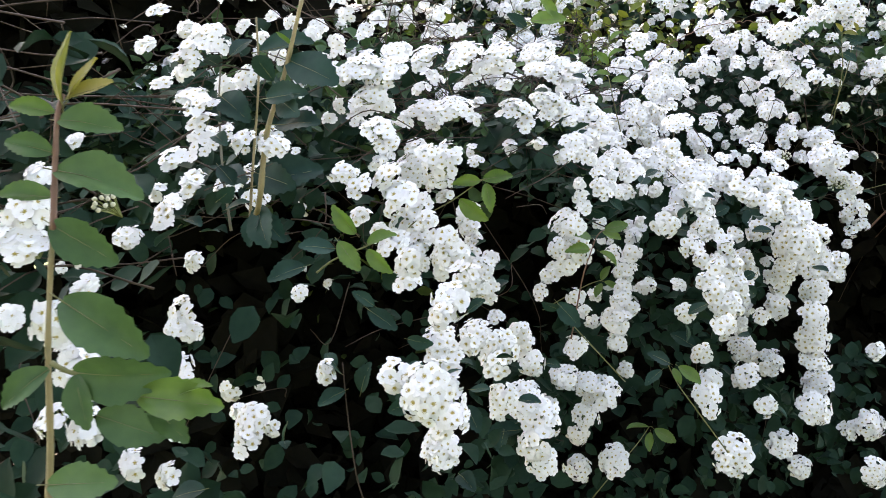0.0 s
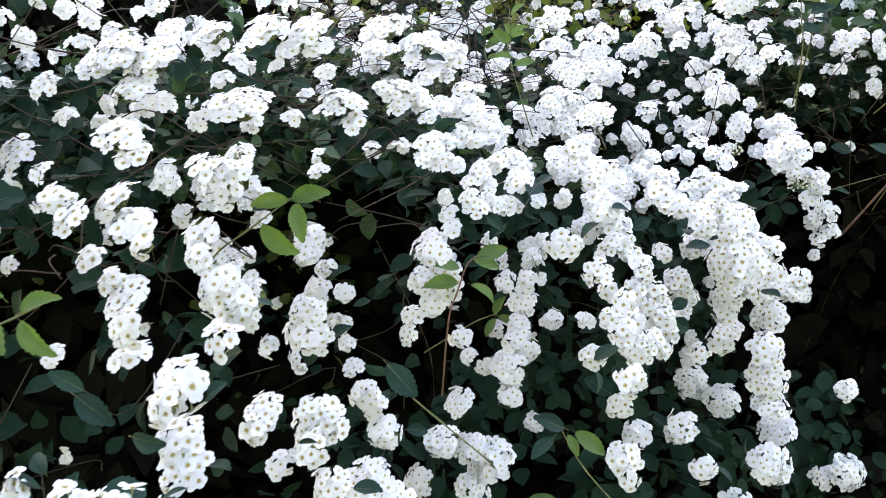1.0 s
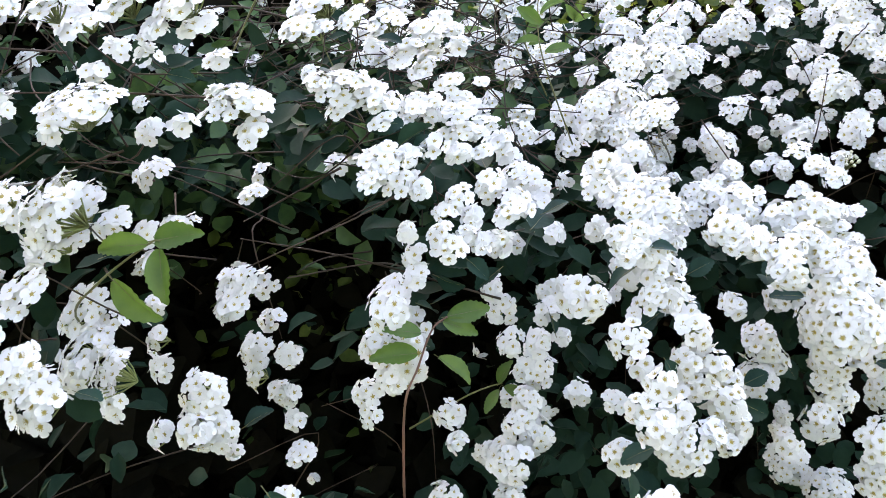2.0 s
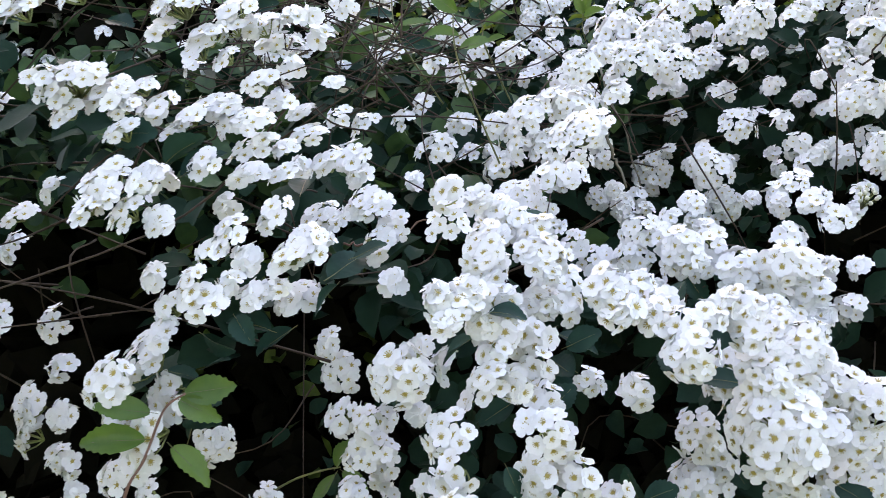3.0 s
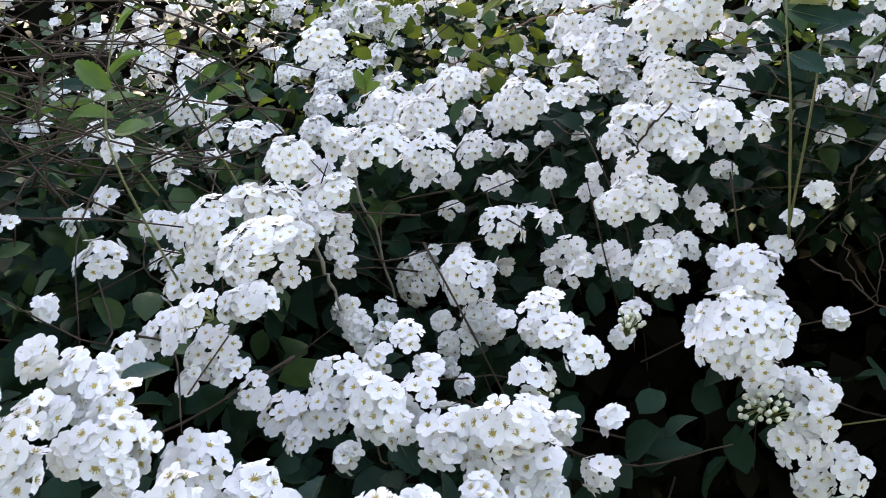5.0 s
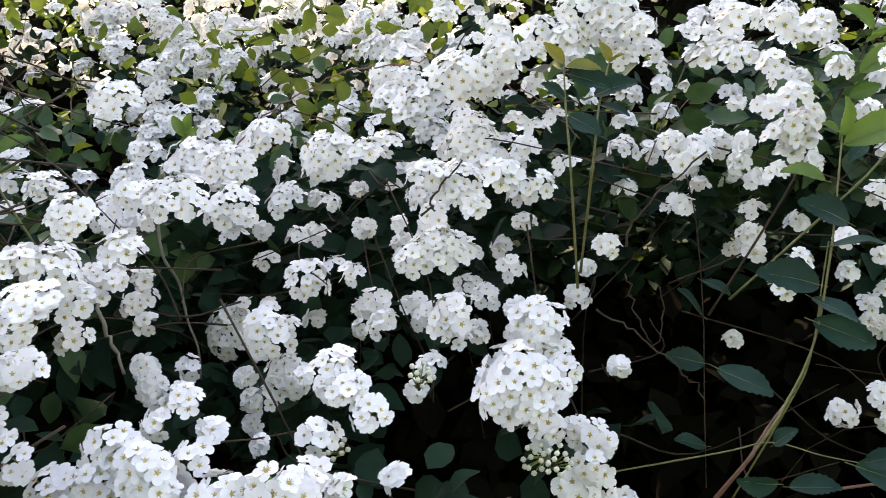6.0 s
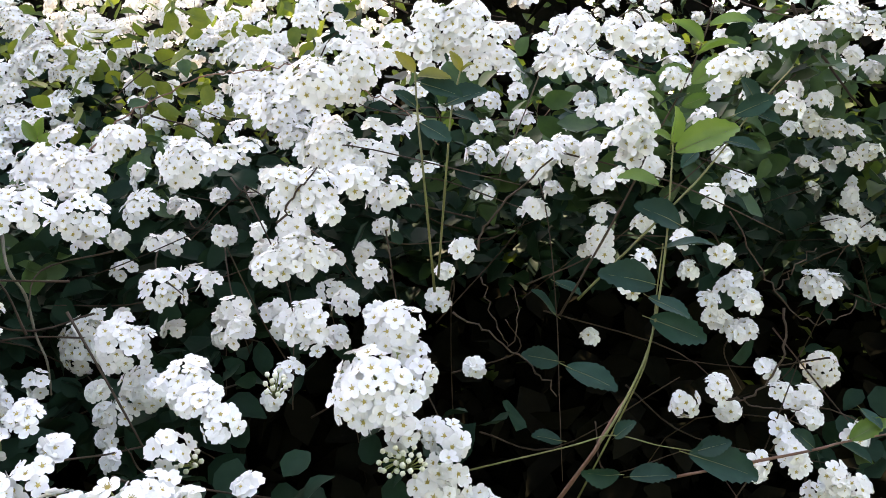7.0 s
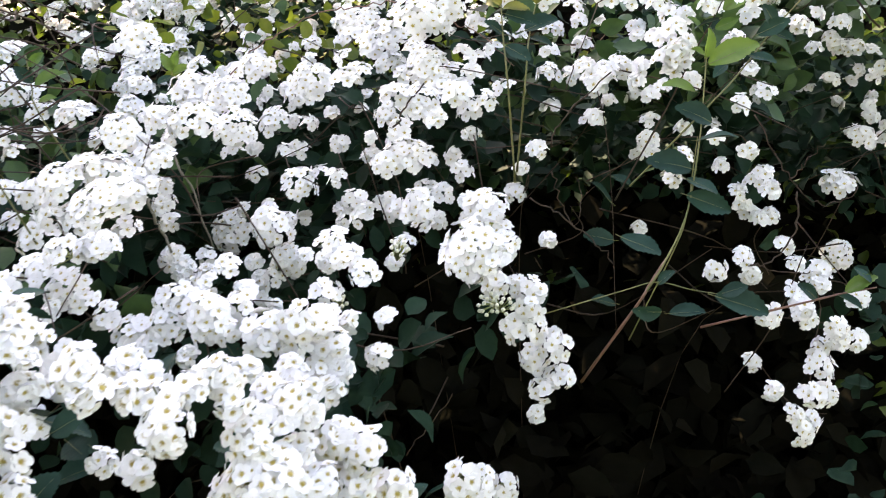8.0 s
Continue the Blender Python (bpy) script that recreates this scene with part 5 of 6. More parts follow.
def tree(foot, crown, spread, clumps, count, label):
    ob = tagged(new("tree"), label, "tree")
    ob.location = foot
    foot, crown = np.array(foot), np.array(crown)
    fork = foot + (crown - foot) * 0.55 + np.array([0.1, 0, 0])
    v, f = tube(smooth_path([foot - np.array([0, 0, 0.1]), foot * 0.6 + fork * 0.4 + np.array([0.08, 0.05, 0]), fork], 6), 0.16, 0.09, 10, 0.05)
    trunk = part("trunk", mesh_of("trunk", v, f, [BARK]), ob)
    trunk.matrix_parent_inverse = Matrix.Translation(-ob.location)
    spots = []
    for k in range(clumps):
        d = unit(rng.normal(size=3)) * rng.uniform(0.2, 1.0) ** 0.5
        spots.append(crown + d * np.array(spread))
    for q in spots[:9]:
        v, f = tube(smooth_path([fork, fork * 0.5 + q * 0.5 + np.array([0, 0, 0.15]), q], 5), 0.05, 0.012, 7)
        limb = part("limb", mesh_of("limb", v, f, [BARK]), ob)
        limb.matrix_parent_inverse = Matrix.Translation(-ob.location)
    leafy("crown", spots, [0.25] * clumps, count, 0.10, FAR_LEAF, ob, "broad green crown of many leaves", 0.0)
    return ob


# out-of-view tree, added so that its crown keeps sun off the near sprays
tree((-3.2, 1.8, 0), (-1.25, 2.45, 4.0), (1.35, 0.80, 0.5), 120, 20000, "unseen leafy tree added to shade the bush")
# hedge opposite the bush, out of view, added to cut low skylight
hedge = tagged(new("hedge"), "unseen tall green hedge added to block low skylight", "hedge")
hedge.location = (0, -1.9, 0)
leafy("foliage", [(x, -1.9 + 0.2 * rng.normal(), z) for x in np.arange(-6, 6.1, 0.5) for z in np.arange(0.2, 6.3, 0.5)], [0.5] * 325, 14000, 0.15, FOLIAGE, hedge, "dense dark hedge leaves", 0.3)
for x in (-5, -3, -1, 1, 3, 5):
    v, f = tube([(x, -1.9, -0.1), (x + 0.1, -1.95, 2.0), (x, -1.85, 5.6)], 0.05, 0.02, 7, 0.1)
    st = part("stem", mesh_of("stem", v, f, [BARK]), hedge)
    st.matrix_parent_inverse = Matrix.Translation(-hedge.location)

back = tagged(new("hedge"), "sunlit yellow-green hedge behind the flowering bush", "hedge")
back.location = (0.5, 3.8, 0)
spots = [(x, 3.8 + 0.25 * rng.normal(), z) for x in np.arange(-4, 5.1, 0.4) for z in np.arange(0.3, 2.9, 0.4)]
leafy("foliage", spots, [0.42] * len(spots), 10000, 0.07, FAR_LEAF, back, "yellow-green hedge leaves", 0.2)
for x in (-3.5, -2, -0.5, 1, 2.5, 4):
    v, f = tube([(x, 3.8, -0.1), (x + 0.1, 3.85, 1.4), (x, 3.8, 2.5)], 0.04, 0.015, 7, 0.1)
    st = part("stem", mesh_of("stem", v, f, [BARK]), back)
    st.matrix_parent_inverse = Matrix.Translation(-back.location)

# ---- fresh shoots, bare stems and buds ----
def leaf_between(parent, base, tip, young, slack=0.0):
    base, tip = np.array(base), np.array(tip)
    ln = np.linalg.norm(tip - base)
    along = (tip - base) / ln
    nrm = 0.75 * outward(base) + np.array([0, 0, 0.6]) + 0.28 * rng.normal(size=3)
    nrm = unit(nrm - along * np.dot(nrm, along))
    me = (leaf_meshes, young_meshes, shoot_meshes, bronze_meshes)[young][int(rng.integers(0, 4))]
    ob = part("leaf", me, parent, label=("", "fresh yellow-green leaf", "", "bronze-tinted young leaf")[young])
    ob.matrix_parent_inverse = Matrix.Translation(-bush.location)
    m = leaf_pose(base, nrm, tip - base, ln * 0.97) @ Matrix.Diagonal((0.74 if young else 0.80, 1, 1, 1))
    ob.matrix_basis = m
    return ob


def shoot(stem, leaves, thick, mat, label="", rooted=True):
    """A leafy shoot of the bush: its stem, and its leaves one by one."""
    first = np.array(stem[0])
    inside = first + 0.05 * unit(first - np.array(stem[1])) - 0.03 * outward(first) + np.array([0, 0, -0.01])
    v, f = tube(smooth_path([inside] * rooted + list(stem), 6), 0.7 * thick, 0.4 * thick, 7, 0.18)
    ob = in_bush("shoot", mesh_of("shoot", v, f, [mat]), label)
    for b in leaves:
        leaf = leaf_between(ob, b[0:3], b[3:6], b[6])
        leaf.matrix_parent_inverse = Matrix.Identity(4)
    return ob


def vine(points, thick, mat):
    path = smooth_path(points, 6)
    path = path + rng.normal(size=path.shape) * 0.0008
    v, f = tube(path, thick, thick * 0.7, 5, 0.2)
    in_bush("twig", mesh_of("twig", v, f, [mat]))


bud_spots = [(unit([math.sin(2.4 * k) * (0.3 + 0.06 * k), math.cos(2.4 * k) * (0.3 + 0.06 * k), 1.0]) * (0.008 + 0.0008 * (k % 3))) for k in range(12)]
bm = bmesh.new()
bmesh.ops.create_icosphere(bm, subdivisions=1, radius=0.0013)
bud_me = bpy.data.meshes.new("bud")
bm.to_mesh(bud_me)
bm.free()
bud_me.materials.append(BUD)
bud_me.polygons.foreach_set("use_smooth", np.ones(len(bud_me.polygons), dtype=bool))


def bud_cluster(place):
    verts, faces = [], []
    for p in bud_spots:
        v, f = tube([(0, 0, -0.006), p * 0.5 + np.array([0, 0, -0.002]), p], 0.0004, 0.0003, 4)
        faces += [tuple(i + len(verts) for i in q) for q in f]
        verts += v
    ob = in_bush("bud_umbel", mesh_of("bud_umbel", verts, faces, [CALYX]), "round cream buds on green stalks")
    ob.matrix_basis = frame_to(facing(np.array(place)), 1.0, place)
    for p in bud_spots:
        part("bud", bud_me, ob, Matrix.Translation(p))


shoot([(-0.136, 0.310, 1.157), (-0.135, 0.315, 1.177), (-0.133, 0.318, 1.196), (-0.131, 0.320, 1.203)],
      [(-0.131, 0.319, 1.199, -0.130, 0.319, 1.225, 3), (-0.130, 0.319, 1.201, -0.112, 0.315, 1.208, 3), (-0.129, 0.319, 1.201, -0.118, 0.317, 1.216, 3), (-0.134, 0.318, 1.197, -0.148, 0.314, 1.201, 1), (-0.133, 0.318, 1.194, -0.110, 0.313, 1.193, 2), (-0.135, 0.316, 1.183, -0.151, 0.313, 1.189, 2), (-0.135, 0.315, 1.177, -0.104, 0.308, 1.172, 2), (-0.136, 0.313, 1.168, -0.154, 0.309, 1.172, 1), (-0.137, 0.311, 1.159, -0.114, 0.303, 1.146, 2)], 0.0017, RED_CANE, "upright green shoot with fresh toothed leaves", rooted=False)
shoot([(-0.143, 0.287, 1.042), (-0.140, 0.295, 1.081), (-0.139, 0.302, 1.119), (-0.136, 0.310, 1.158)],
      [], 0.0020, TAN_CANE, rooted=False)
shoot([(0.518, 0.943, 1.065), (0.524, 0.943, 1.074), (0.530, 0.943, 1.083), (0.536, 0.943, 1.091)],
      [], 0.0013, RED_CANE)
shoot([(0.539, 0.944, 1.093), (0.547, 0.945, 1.112), (0.552, 0.947, 1.138), (0.555, 0.948, 1.154)],
      [], 0.0006, GREEN_CANE)
shoot([(-0.131, 0.285, 1.117), (-0.125, 0.284, 1.114), (-0.120, 0.284, 1.113)],
      [(-0.127, 0.289, 1.137, -0.099, 0.279, 1.121, 2), (-0.124, 0.284, 1.114, -0.093, 0.277, 1.112, 2), (-0.132, 0.285, 1.115, -0.147, 0.277, 1.106, 2), (-0.123, 0.284, 1.113, -0.119, 0.275, 1.097, 2), (-0.117, 0.281, 1.100, -0.093, 0.274, 1.094, 2), (-0.103, 0.281, 1.106, -0.075, 0.276, 1.104, 1), (-0.099, 0.281, 1.103, -0.086, 0.274, 1.093, 2), (-0.134, 0.277, 1.078, -0.109, 0.271, 1.081, 2), (-0.089, 0.281, 1.106, -0.079, 0.277, 1.112, 1)], 0.0014, GREEN_CANE, rooted=False)
shoot([(-0.070, 0.487, 1.098), (-0.060, 0.487, 1.105), (-0.044, 0.487, 1.111), (-0.034, 0.488, 1.115)],
      [(-0.057, 0.488, 1.115, -0.045, 0.478, 1.100, 1), (-0.041, 0.487, 1.110, -0.029, 0.478, 1.098, 1), (-0.041, 0.488, 1.113, -0.026, 0.483, 1.121, 1), (-0.059, 0.488, 1.111, -0.079, 0.483, 1.115, 0), (-0.047, 0.489, 1.119, -0.060, 0.486, 1.135, 1), (-0.076, 0.486, 1.102, -0.097, 0.479, 1.098, 0)], 0.0009, GREEN_CANE, rooted=False)
shoot([(-0.019, 0.682, 1.090), (0.011, 0.653, 1.111), (0.033, 0.655, 1.125), (0.038, 0.655, 1.126)],
      [(0.033, 0.655, 1.125, 0.013, 0.649, 1.126, 1), (0.035, 0.656, 1.126, 0.056, 0.649, 1.130, 1), (0.017, 0.653, 1.112, 0.036, 0.643, 1.096, 1), (0.037, 0.655, 1.123, 0.040, 0.644, 1.104, 1)], 0.0009, GREEN_CANE)
shoot([(0.206, 0.679, 0.929), (0.193, 0.683, 0.948), (0.184, 0.687, 0.967)],
      [(0.187, 0.687, 0.965, 0.168, 0.682, 0.977, 0), (0.189, 0.686, 0.961, 0.194, 0.677, 0.951, 1), (0.194, 0.687, 0.962, 0.211, 0.677, 0.951, 1), (0.180, 0.686, 0.960, 0.164, 0.678, 0.951, 0)], 0.0008, GREEN_CANE)
shoot([(0.163, 0.751, 0.849), (0.179, 0.754, 0.867), (0.189, 0.758, 0.879)],
      [(0.189, 0.758, 0.879, 0.167, 0.752, 0.884, 1), (0.190, 0.757, 0.874, 0.186, 0.747, 0.860, 1), (0.194, 0.757, 0.877, 0.212, 0.748, 0.867, 1)], 0.0008, GREEN_CANE)
shoot([(0.118, 0.705, 1.034), (0.125, 0.711, 1.052), (0.132, 0.715, 1.068), (0.139, 0.718, 1.073)],
      [(0.139, 0.718, 1.073, 0.159, 0.717, 1.077, 1), (0.137, 0.717, 1.071, 0.153, 0.714, 1.066, 1), (0.127, 0.714, 1.067, 0.112, 0.704, 1.073, 1), (0.125, 0.712, 1.058, 0.106, 0.701, 1.061, 1), (0.134, 0.714, 1.055, 0.150, 0.710, 1.046, 1)], 0.0009, RED_CANE)
shoot([(0.134, 0.795, 1.004), (0.147, 0.799, 1.008), (0.155, 0.802, 1.009)],
      [(0.153, 0.802, 1.009, 0.160, 0.799, 1.023, 1), (0.153, 0.800, 1.006, 0.145, 0.790, 0.996, 1), (0.156, 0.802, 1.007, 0.169, 0.797, 1.002, 1)], 0.0008, GREEN_CANE)
shoot([(0.522, 0.942, 1.071), (0.536, 0.942, 1.092), (0.547, 0.943, 1.115), (0.555, 0.946, 1.150), (0.558, 0.947, 1.173), (0.561, 0.949, 1.196)],
      [(0.562, 0.949, 1.192, 0.587, 0.941, 1.203, 1), (0.560, 0.949, 1.195, 0.563, 0.944, 1.210, 1), (0.560, 0.949, 1.197, 0.552, 0.944, 1.201, 1), (0.554, 0.948, 1.178, 0.537, 0.945, 1.185, 1), (0.562, 0.946, 1.161, 0.543, 0.943, 1.172, 0), (0.554, 0.946, 1.152, 0.574, 0.938, 1.155, 0), (0.550, 0.945, 1.137, 0.526, 0.942, 1.145, 0), (0.547, 0.945, 1.132, 0.562, 0.936, 1.124, 0), (0.547, 0.944, 1.123, 0.569, 0.935, 1.114, 0), (0.518, 0.975, 1.098, 0.540, 0.966, 1.088, 0)], 0.0009, GREEN_CANE, "upright red-footed green shoot with toothed leaves")
shoot([(0.549, 0.983, 1.169), (0.564, 0.984, 1.196), (0.581, 0.985, 1.223), (0.592, 0.986, 1.246), (0.600, 0.987, 1.269)],
      [(0.584, 0.985, 1.228, 0.567, 0.981, 1.230, 1), (0.587, 0.985, 1.236, 0.603, 0.978, 1.244, 1), (0.584, 0.984, 1.223, 0.600, 0.978, 1.235, 1), (0.579, 0.984, 1.213, 0.590, 0.977, 1.217, 1), (0.590, 0.985, 1.241, 0.578, 0.982, 1.253, 1), (0.572, 0.984, 1.211, 0.563, 0.980, 1.221, 1), (0.594, 0.986, 1.249, 0.611, 0.978, 1.252, 1), (0.581, 0.984, 1.218, 0.565, 0.979, 1.214, 0)], 0.0008, DARK_CANE)
shoot([(0.567, 0.966, 1.169), (0.583, 0.966, 1.184), (0.604, 0.966, 1.208), (0.623, 0.965, 1.227)],
      [(0.579, 0.967, 1.192, 0.569, 0.961, 1.186, 0), (0.596, 0.966, 1.207, 0.612, 0.959, 1.214, 0), (0.604, 0.966, 1.208, 0.614, 0.958, 1.203, 0), (0.591, 0.966, 1.196, 0.604, 0.958, 1.192, 0), (0.607, 0.966, 1.210, 0.598, 0.962, 1.223, 0)], 0.0008, GREEN_CANE)
shoot([(0.459, 0.990, 1.190), (0.458, 0.992, 1.216), (0.458, 0.994, 1.238)],
      [(0.458, 0.994, 1.234, 0.450, 0.989, 1.243, 3), (0.459, 0.993, 1.232, 0.473, 0.986, 1.232, 3), (0.460, 0.993, 1.229, 0.478, 0.984, 1.223, 0), (0.458, 0.992, 1.218, 0.448, 0.988, 1.226, 0), (0.459, 0.991, 1.211, 0.472, 0.983, 1.202, 0)], 0.0009, GREEN_CANE)
shoot([(0.472, 1.004, 1.195), (0.475, 1.005, 1.216), (0.481, 1.007, 1.237)],
      [(0.481, 1.006, 1.235, 0.476, 1.002, 1.244, 3), (0.481, 1.006, 1.235, 0.485, 1.000, 1.239, 3), (0.473, 1.006, 1.220, 0.491, 0.999, 1.227, 0), (0.475, 1.005, 1.216, 0.488, 0.998, 1.211, 0)], 0.0009, GREEN_CANE)
shoot([(0.505, 0.929, 1.076), (0.524, 0.927, 1.080), (0.542, 0.925, 1.075), (0.556, 0.923, 1.072)],
      [(0.554, 0.923, 1.071, 0.581, 0.914, 1.063, 0), (0.526, 0.926, 1.064, 0.510, 0.922, 1.066, 0), (0.530, 0.925, 1.063, 0.547, 0.918, 1.066, 0), (0.557, 0.923, 1.072, 0.569, 0.916, 1.077, 0), (0.525, 0.927, 1.079, 0.531, 0.921, 1.087, 0)], 0.0005, GREEN_CANE)
shoot([(0.620, 0.955, 1.056), (0.636, 0.954, 1.059), (0.658, 0.952, 1.062)],
      [(0.641, 0.954, 1.060, 0.655, 0.947, 1.071, 1), (0.636, 0.954, 1.059, 0.648, 0.946, 1.053, 0), (0.646, 0.954, 1.074, 0.653, 0.947, 1.066, 0), (0.625, 0.955, 1.057, 0.613, 0.951, 1.068, 0)], 0.0010, RED_CANE)
shoot([(0.528, 1.045, 1.163), (0.530, 1.040, 1.110), (0.529, 1.037, 1.068), (0.528, 1.033, 1.023)],
      [(0.530, 1.038, 1.086, 0.509, 1.035, 1.092, 0), (0.530, 1.040, 1.110, 0.517, 1.037, 1.126, 0), (0.530, 1.042, 1.128, 0.543, 1.034, 1.122, 0), (0.529, 1.035, 1.044, 0.512, 1.031, 1.050, 0)], 0.0005, DARK_CANE, "plain grey upright stem")
shoot([(0.251, 1.054, 1.154), (0.260, 1.051, 1.137), (0.264, 1.049, 1.117), (0.269, 1.047, 1.103), (0.270, 1.046, 1.086)],
      [], 0.0012, GREY_CANE)
shoot([(-0.117, 0.546, 1.114), (-0.106, 0.521, 1.133), (-0.099, 0.525, 1.174), (-0.087, 0.527, 1.207), (-0.074, 0.531, 1.251)],
      [(-0.091, 0.525, 1.194, -0.077, 0.503, 1.185, 0), (-0.098, 0.525, 1.194, -0.074, 0.507, 1.199, 0), (-0.095, 0.536, 1.204, -0.103, 0.520, 1.220, 0), (-0.085, 0.529, 1.216, -0.054, 0.507, 1.202, 0), (-0.093, 0.521, 1.179, -0.065, 0.503, 1.181, 0), (-0.083, 0.530, 1.224, -0.089, 0.523, 1.232, 1), (-0.109, 0.528, 1.126, -0.114, 0.514, 1.110, 0), (-0.109, 0.528, 1.126, -0.091, 0.510, 1.113, 0), (-0.109, 0.529, 1.131, -0.100, 0.504, 1.110, 0)], 0.0028, TAN_CANE, "smooth tan cane with large dark leaves", rooted=False)
shoot([(-0.135, 0.570, 1.109), (-0.139, 0.578, 1.147), (-0.140, 0.587, 1.189), (-0.137, 0.594, 1.224)],
      [(-0.139, 0.585, 1.179, -0.139, 0.568, 1.198, 0), (-0.140, 0.579, 1.151, -0.153, 0.556, 1.141, 0), (-0.140, 0.578, 1.147, -0.120, 0.557, 1.143, 0), (-0.138, 0.592, 1.214, -0.144, 0.573, 1.220, 0), (-0.139, 0.588, 1.195, -0.118, 0.565, 1.182, 0)], 0.0013, GREY_CANE, rooted=False)
shoot([(-0.121, 0.560, 1.110), (-0.118, 0.568, 1.146), (-0.112, 0.580, 1.203), (-0.112, 0.589, 1.244)],
      [(-0.111, 0.584, 1.222, -0.076, 0.566, 1.231, 0), (-0.117, 0.568, 1.147, -0.088, 0.547, 1.139, 0), (-0.116, 0.566, 1.138, -0.073, 0.570, 1.151, 0)], 0.0014, TAN_CANE, rooted=False)
shoot([(-0.053, 0.509, 0.948), (-0.060, 0.518, 0.989), (-0.063, 0.527, 1.031)],
      [(-0.062, 0.523, 1.014, -0.079, 0.516, 1.009, 0), (-0.064, 0.526, 1.024, -0.073, 0.520, 1.034, 0), (-0.052, 0.522, 1.013, -0.047, 0.520, 1.033, 0), (-0.022, 0.529, 1.044, -0.007, 0.521, 1.042, 0), (-0.042, 0.533, 1.065, -0.054, 0.529, 1.076, 0), (-0.046, 0.533, 1.063, -0.028, 0.524, 1.052, 0)], 0.0008, DARK_CANE)
shoot([(0.097, 0.611, 1.021), (0.090, 0.613, 1.030), (0.084, 0.615, 1.040)],
      [(0.084, 0.615, 1.040, 0.099, 0.605, 1.024, 0), (0.085, 0.614, 1.035, 0.072, 0.609, 1.042, 0)], 0.0007, GREEN_CANE)
shoot([(0.065, 0.743, 1.230), (0.093, 0.745, 1.245), (0.111, 0.745, 1.246)],
      [(0.083, 0.745, 1.244, 0.112, 0.739, 1.246, 1), (0.079, 0.744, 1.238, 0.064, 0.741, 1.251, 0), (0.104, 0.746, 1.246, 0.092, 0.743, 1.262, 1)], 0.0007, GREEN_CANE)
shoot([(0.187, 0.921, 1.179), (0.183, 0.927, 1.208), (0.186, 0.933, 1.236)],
      [(0.185, 0.927, 1.208, 0.171, 0.923, 1.220, 1), (0.185, 0.928, 1.214, 0.199, 0.924, 1.224, 1), (0.186, 0.925, 1.196, 0.169, 0.919, 1.200, 1), (0.187, 0.932, 1.231, 0.197, 0.927, 1.241, 1), (0.187, 0.923, 1.190, 0.204, 0.918, 1.193, 1)], 0.0008, GREEN_CANE)
shoot([(0.214, 1.224, 1.204), (0.213, 1.225, 1.219), (0.213, 1.227, 1.235)],
      [(0.213, 1.225, 1.223, 0.207, 1.221, 1.238, 1), (0.214, 1.226, 1.225, 0.220, 1.220, 1.239, 1), (0.214, 1.225, 1.221, 0.229, 1.218, 1.227, 1), (0.213, 1.225, 1.219, 0.201, 1.220, 1.214, 0)], 0.0007, GREEN_CANE)
shoot([(0.239, 1.241, 1.207), (0.244, 1.242, 1.216), (0.246, 1.242, 1.224)],
      [(0.245, 1.242, 1.220, 0.238, 1.237, 1.219, 1), (0.246, 1.242, 1.223, 0.251, 1.236, 1.228, 1)], 0.0006, GREEN_CANE)
shoot([(0.173, 1.043, 1.191), (0.170, 1.045, 1.207), (0.168, 1.047, 1.227)],
      [(0.172, 1.045, 1.207, 0.189, 1.046, 1.218, 1), (0.171, 1.045, 1.210, 0.163, 1.039, 1.220, 0), (0.173, 1.044, 1.198, 0.185, 1.041, 1.201, 1), (0.169, 1.047, 1.220, 0.179, 1.045, 1.228, 1)], 0.0009, GREEN_CANE)
shoot([(0.017, 1.020, 1.203), (0.015, 1.023, 1.223), (0.013, 1.026, 1.243)],
      [(0.016, 1.023, 1.219, 0.005, 1.015, 1.230, 0), (0.016, 1.022, 1.213, 0.034, 1.022, 1.218, 0), (0.015, 1.024, 1.226, 0.034, 1.025, 1.234, 0)], 0.0010, GREEN_CANE)
shoot([(0.120, 1.028, 1.198), (0.114, 1.030, 1.214), (0.113, 1.032, 1.231)],
      [(0.116, 1.029, 1.211, 0.086, 1.014, 1.207, 1), (0.117, 1.030, 1.211, 0.139, 1.030, 1.214, 1), (0.114, 1.030, 1.218, 0.099, 1.020, 1.221, 0), (0.119, 1.029, 1.201, 0.141, 1.028, 1.196, 0)], 0.0010, GREEN_CANE)
vine([(0.268, 1.115, 1.184), (0.275, 1.116, 1.203), (0.296, 1.116, 1.226), (0.319, 1.115, 1.238), (0.343, 1.113, 1.249), (0.369, 1.111, 1.252), (0.398, 1.108, 1.253), (0.420, 1.105, 1.250), (0.439, 1.102, 1.236), (0.455, 1.099, 1.228), (0.479, 1.095, 1.203)], 0.0005, RED_CANE)
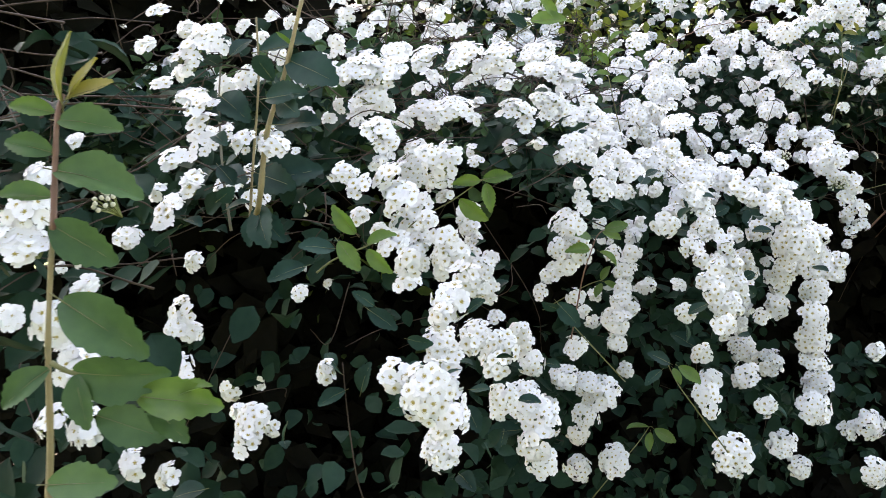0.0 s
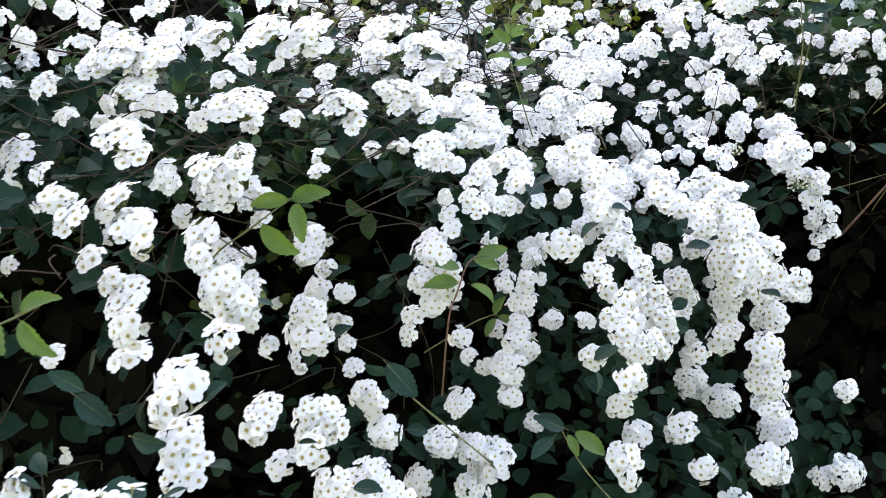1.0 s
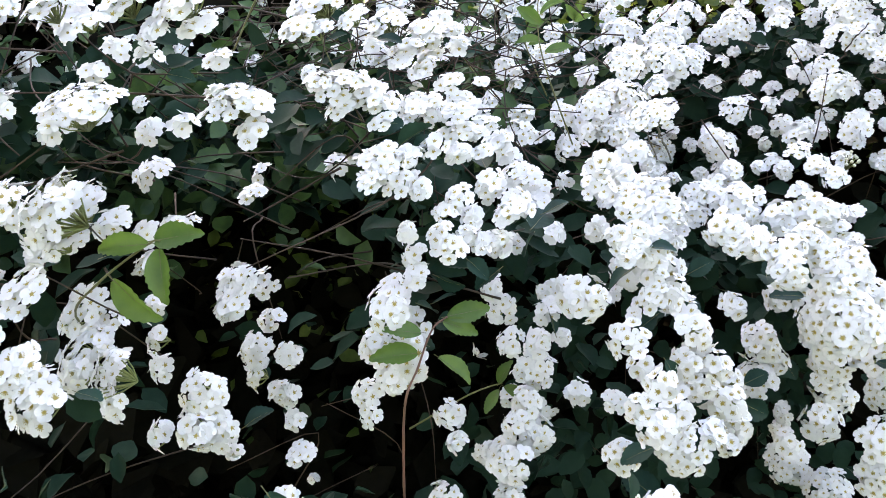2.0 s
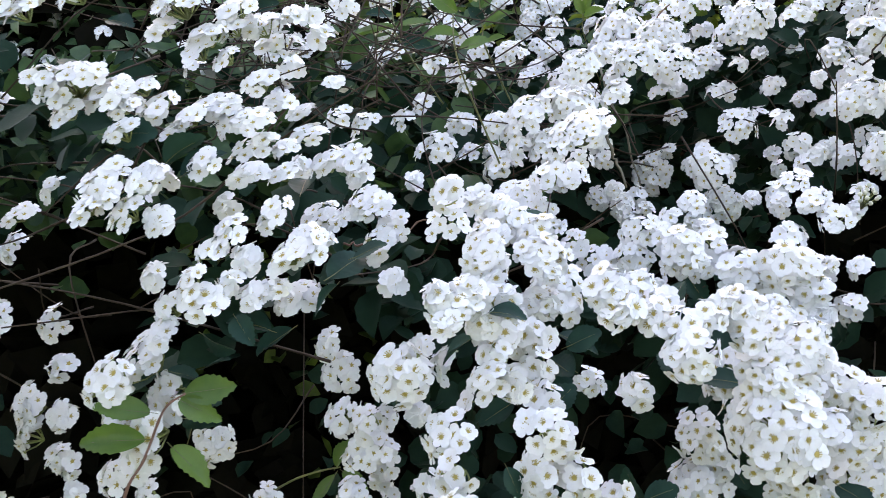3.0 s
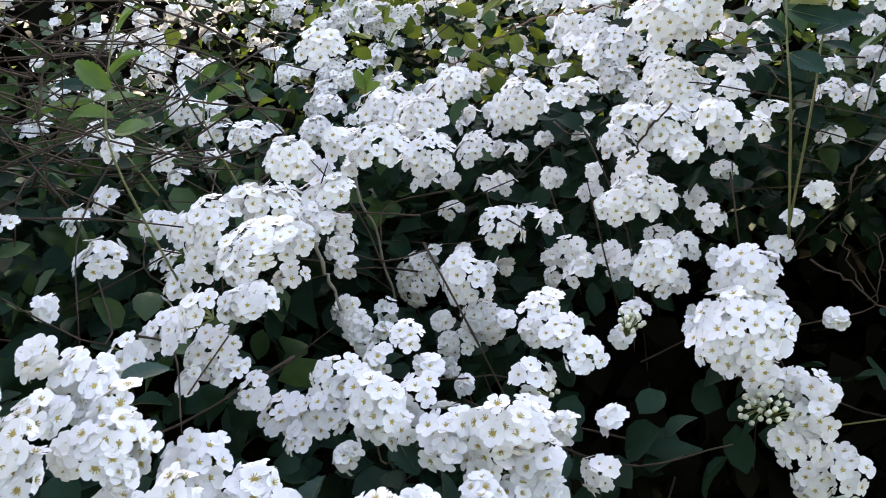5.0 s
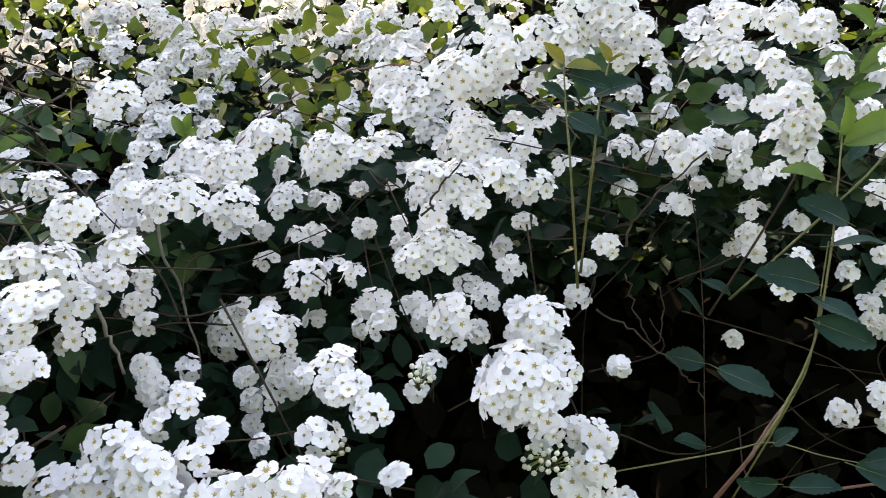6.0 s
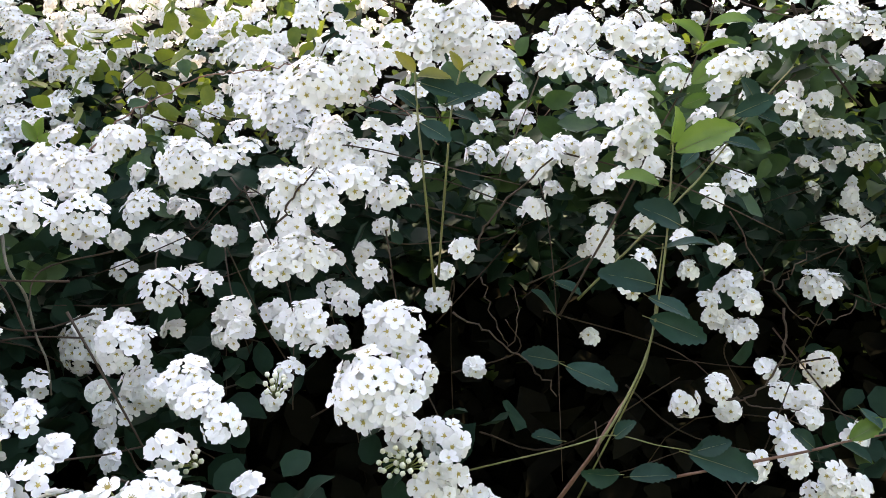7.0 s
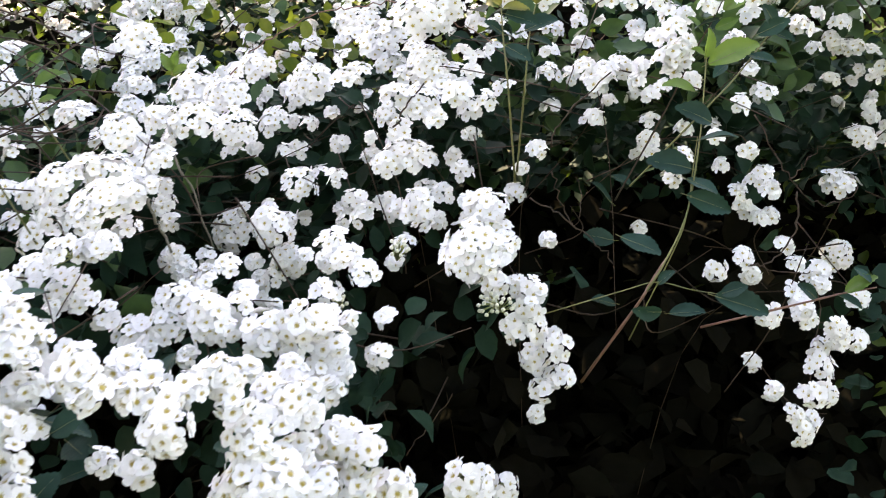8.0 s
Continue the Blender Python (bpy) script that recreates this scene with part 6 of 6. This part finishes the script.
vine([(0.630, 0.990, 1.115), (0.627, 0.988, 1.090), (0.612, 0.988, 1.074), (0.600, 0.989, 1.072)], 0.0006, DARK_CANE)
vine([(0.611, 1.006, 1.162), (0.623, 1.003, 1.135), (0.635, 1.000, 1.115), (0.652, 0.997, 1.104), (0.672, 0.995, 1.113)], 0.0004, DARK_CANE)
vine([(0.631, 1.001, 1.121), (0.640, 1.001, 1.131), (0.653, 1.000, 1.143)], 0.0004, DARK_CANE)
vine([(0.471, 1.007, 1.122), (0.492, 1.004, 1.107), (0.510, 1.001, 1.091), (0.519, 0.998, 1.079)], 0.0005, DARK_CANE)
vine([(0.489, 1.027, 1.135), (0.493, 1.025, 1.115), (0.502, 1.022, 1.100), (0.506, 1.024, 1.120), (0.503, 1.025, 1.131)], 0.0004, DARK_CANE)
vine([(0.602, 0.989, 1.073), (0.615, 0.987, 1.068), (0.636, 0.985, 1.065)], 0.0004, DARK_CANE)
vine([(0.391, 1.000, 1.168), (0.400, 1.000, 1.180), (0.411, 1.000, 1.193)], 0.0006, DARK_CANE)
vine([(0.481, 0.989, 1.153), (0.490, 0.989, 1.168), (0.519, 0.988, 1.192)], 0.0006, DARK_CANE)
vine([(0.259, 0.953, 1.141), (0.263, 0.952, 1.126), (0.268, 0.951, 1.112)], 0.0009, GREY_CANE)
vine([(0.385, 0.962, 0.981), (0.400, 0.969, 0.996), (0.415, 0.976, 1.010)], 0.0004, DARK_CANE)
vine([(0.157, 0.822, 1.104), (0.166, 0.825, 1.104), (0.178, 0.829, 1.108), (0.192, 0.834, 1.114)], 0.0005, RED_CANE)
vine([(0.736, 1.176, 1.291), (0.749, 1.172, 1.263), (0.778, 1.165, 1.219)], 0.0012, DARK_CANE)
vine([(0.726, 1.198, 1.292), (0.754, 1.195, 1.290), (0.773, 1.191, 1.273)], 0.0012, CANE)
for p in ((0.443, 0.945, 1.068), (0.389, 0.968, 1.098), (0.355, 0.955, 1.074), (-0.150, 0.408, 1.149), (0.439, 0.951, 1.069)):
    bud_cluster(p)
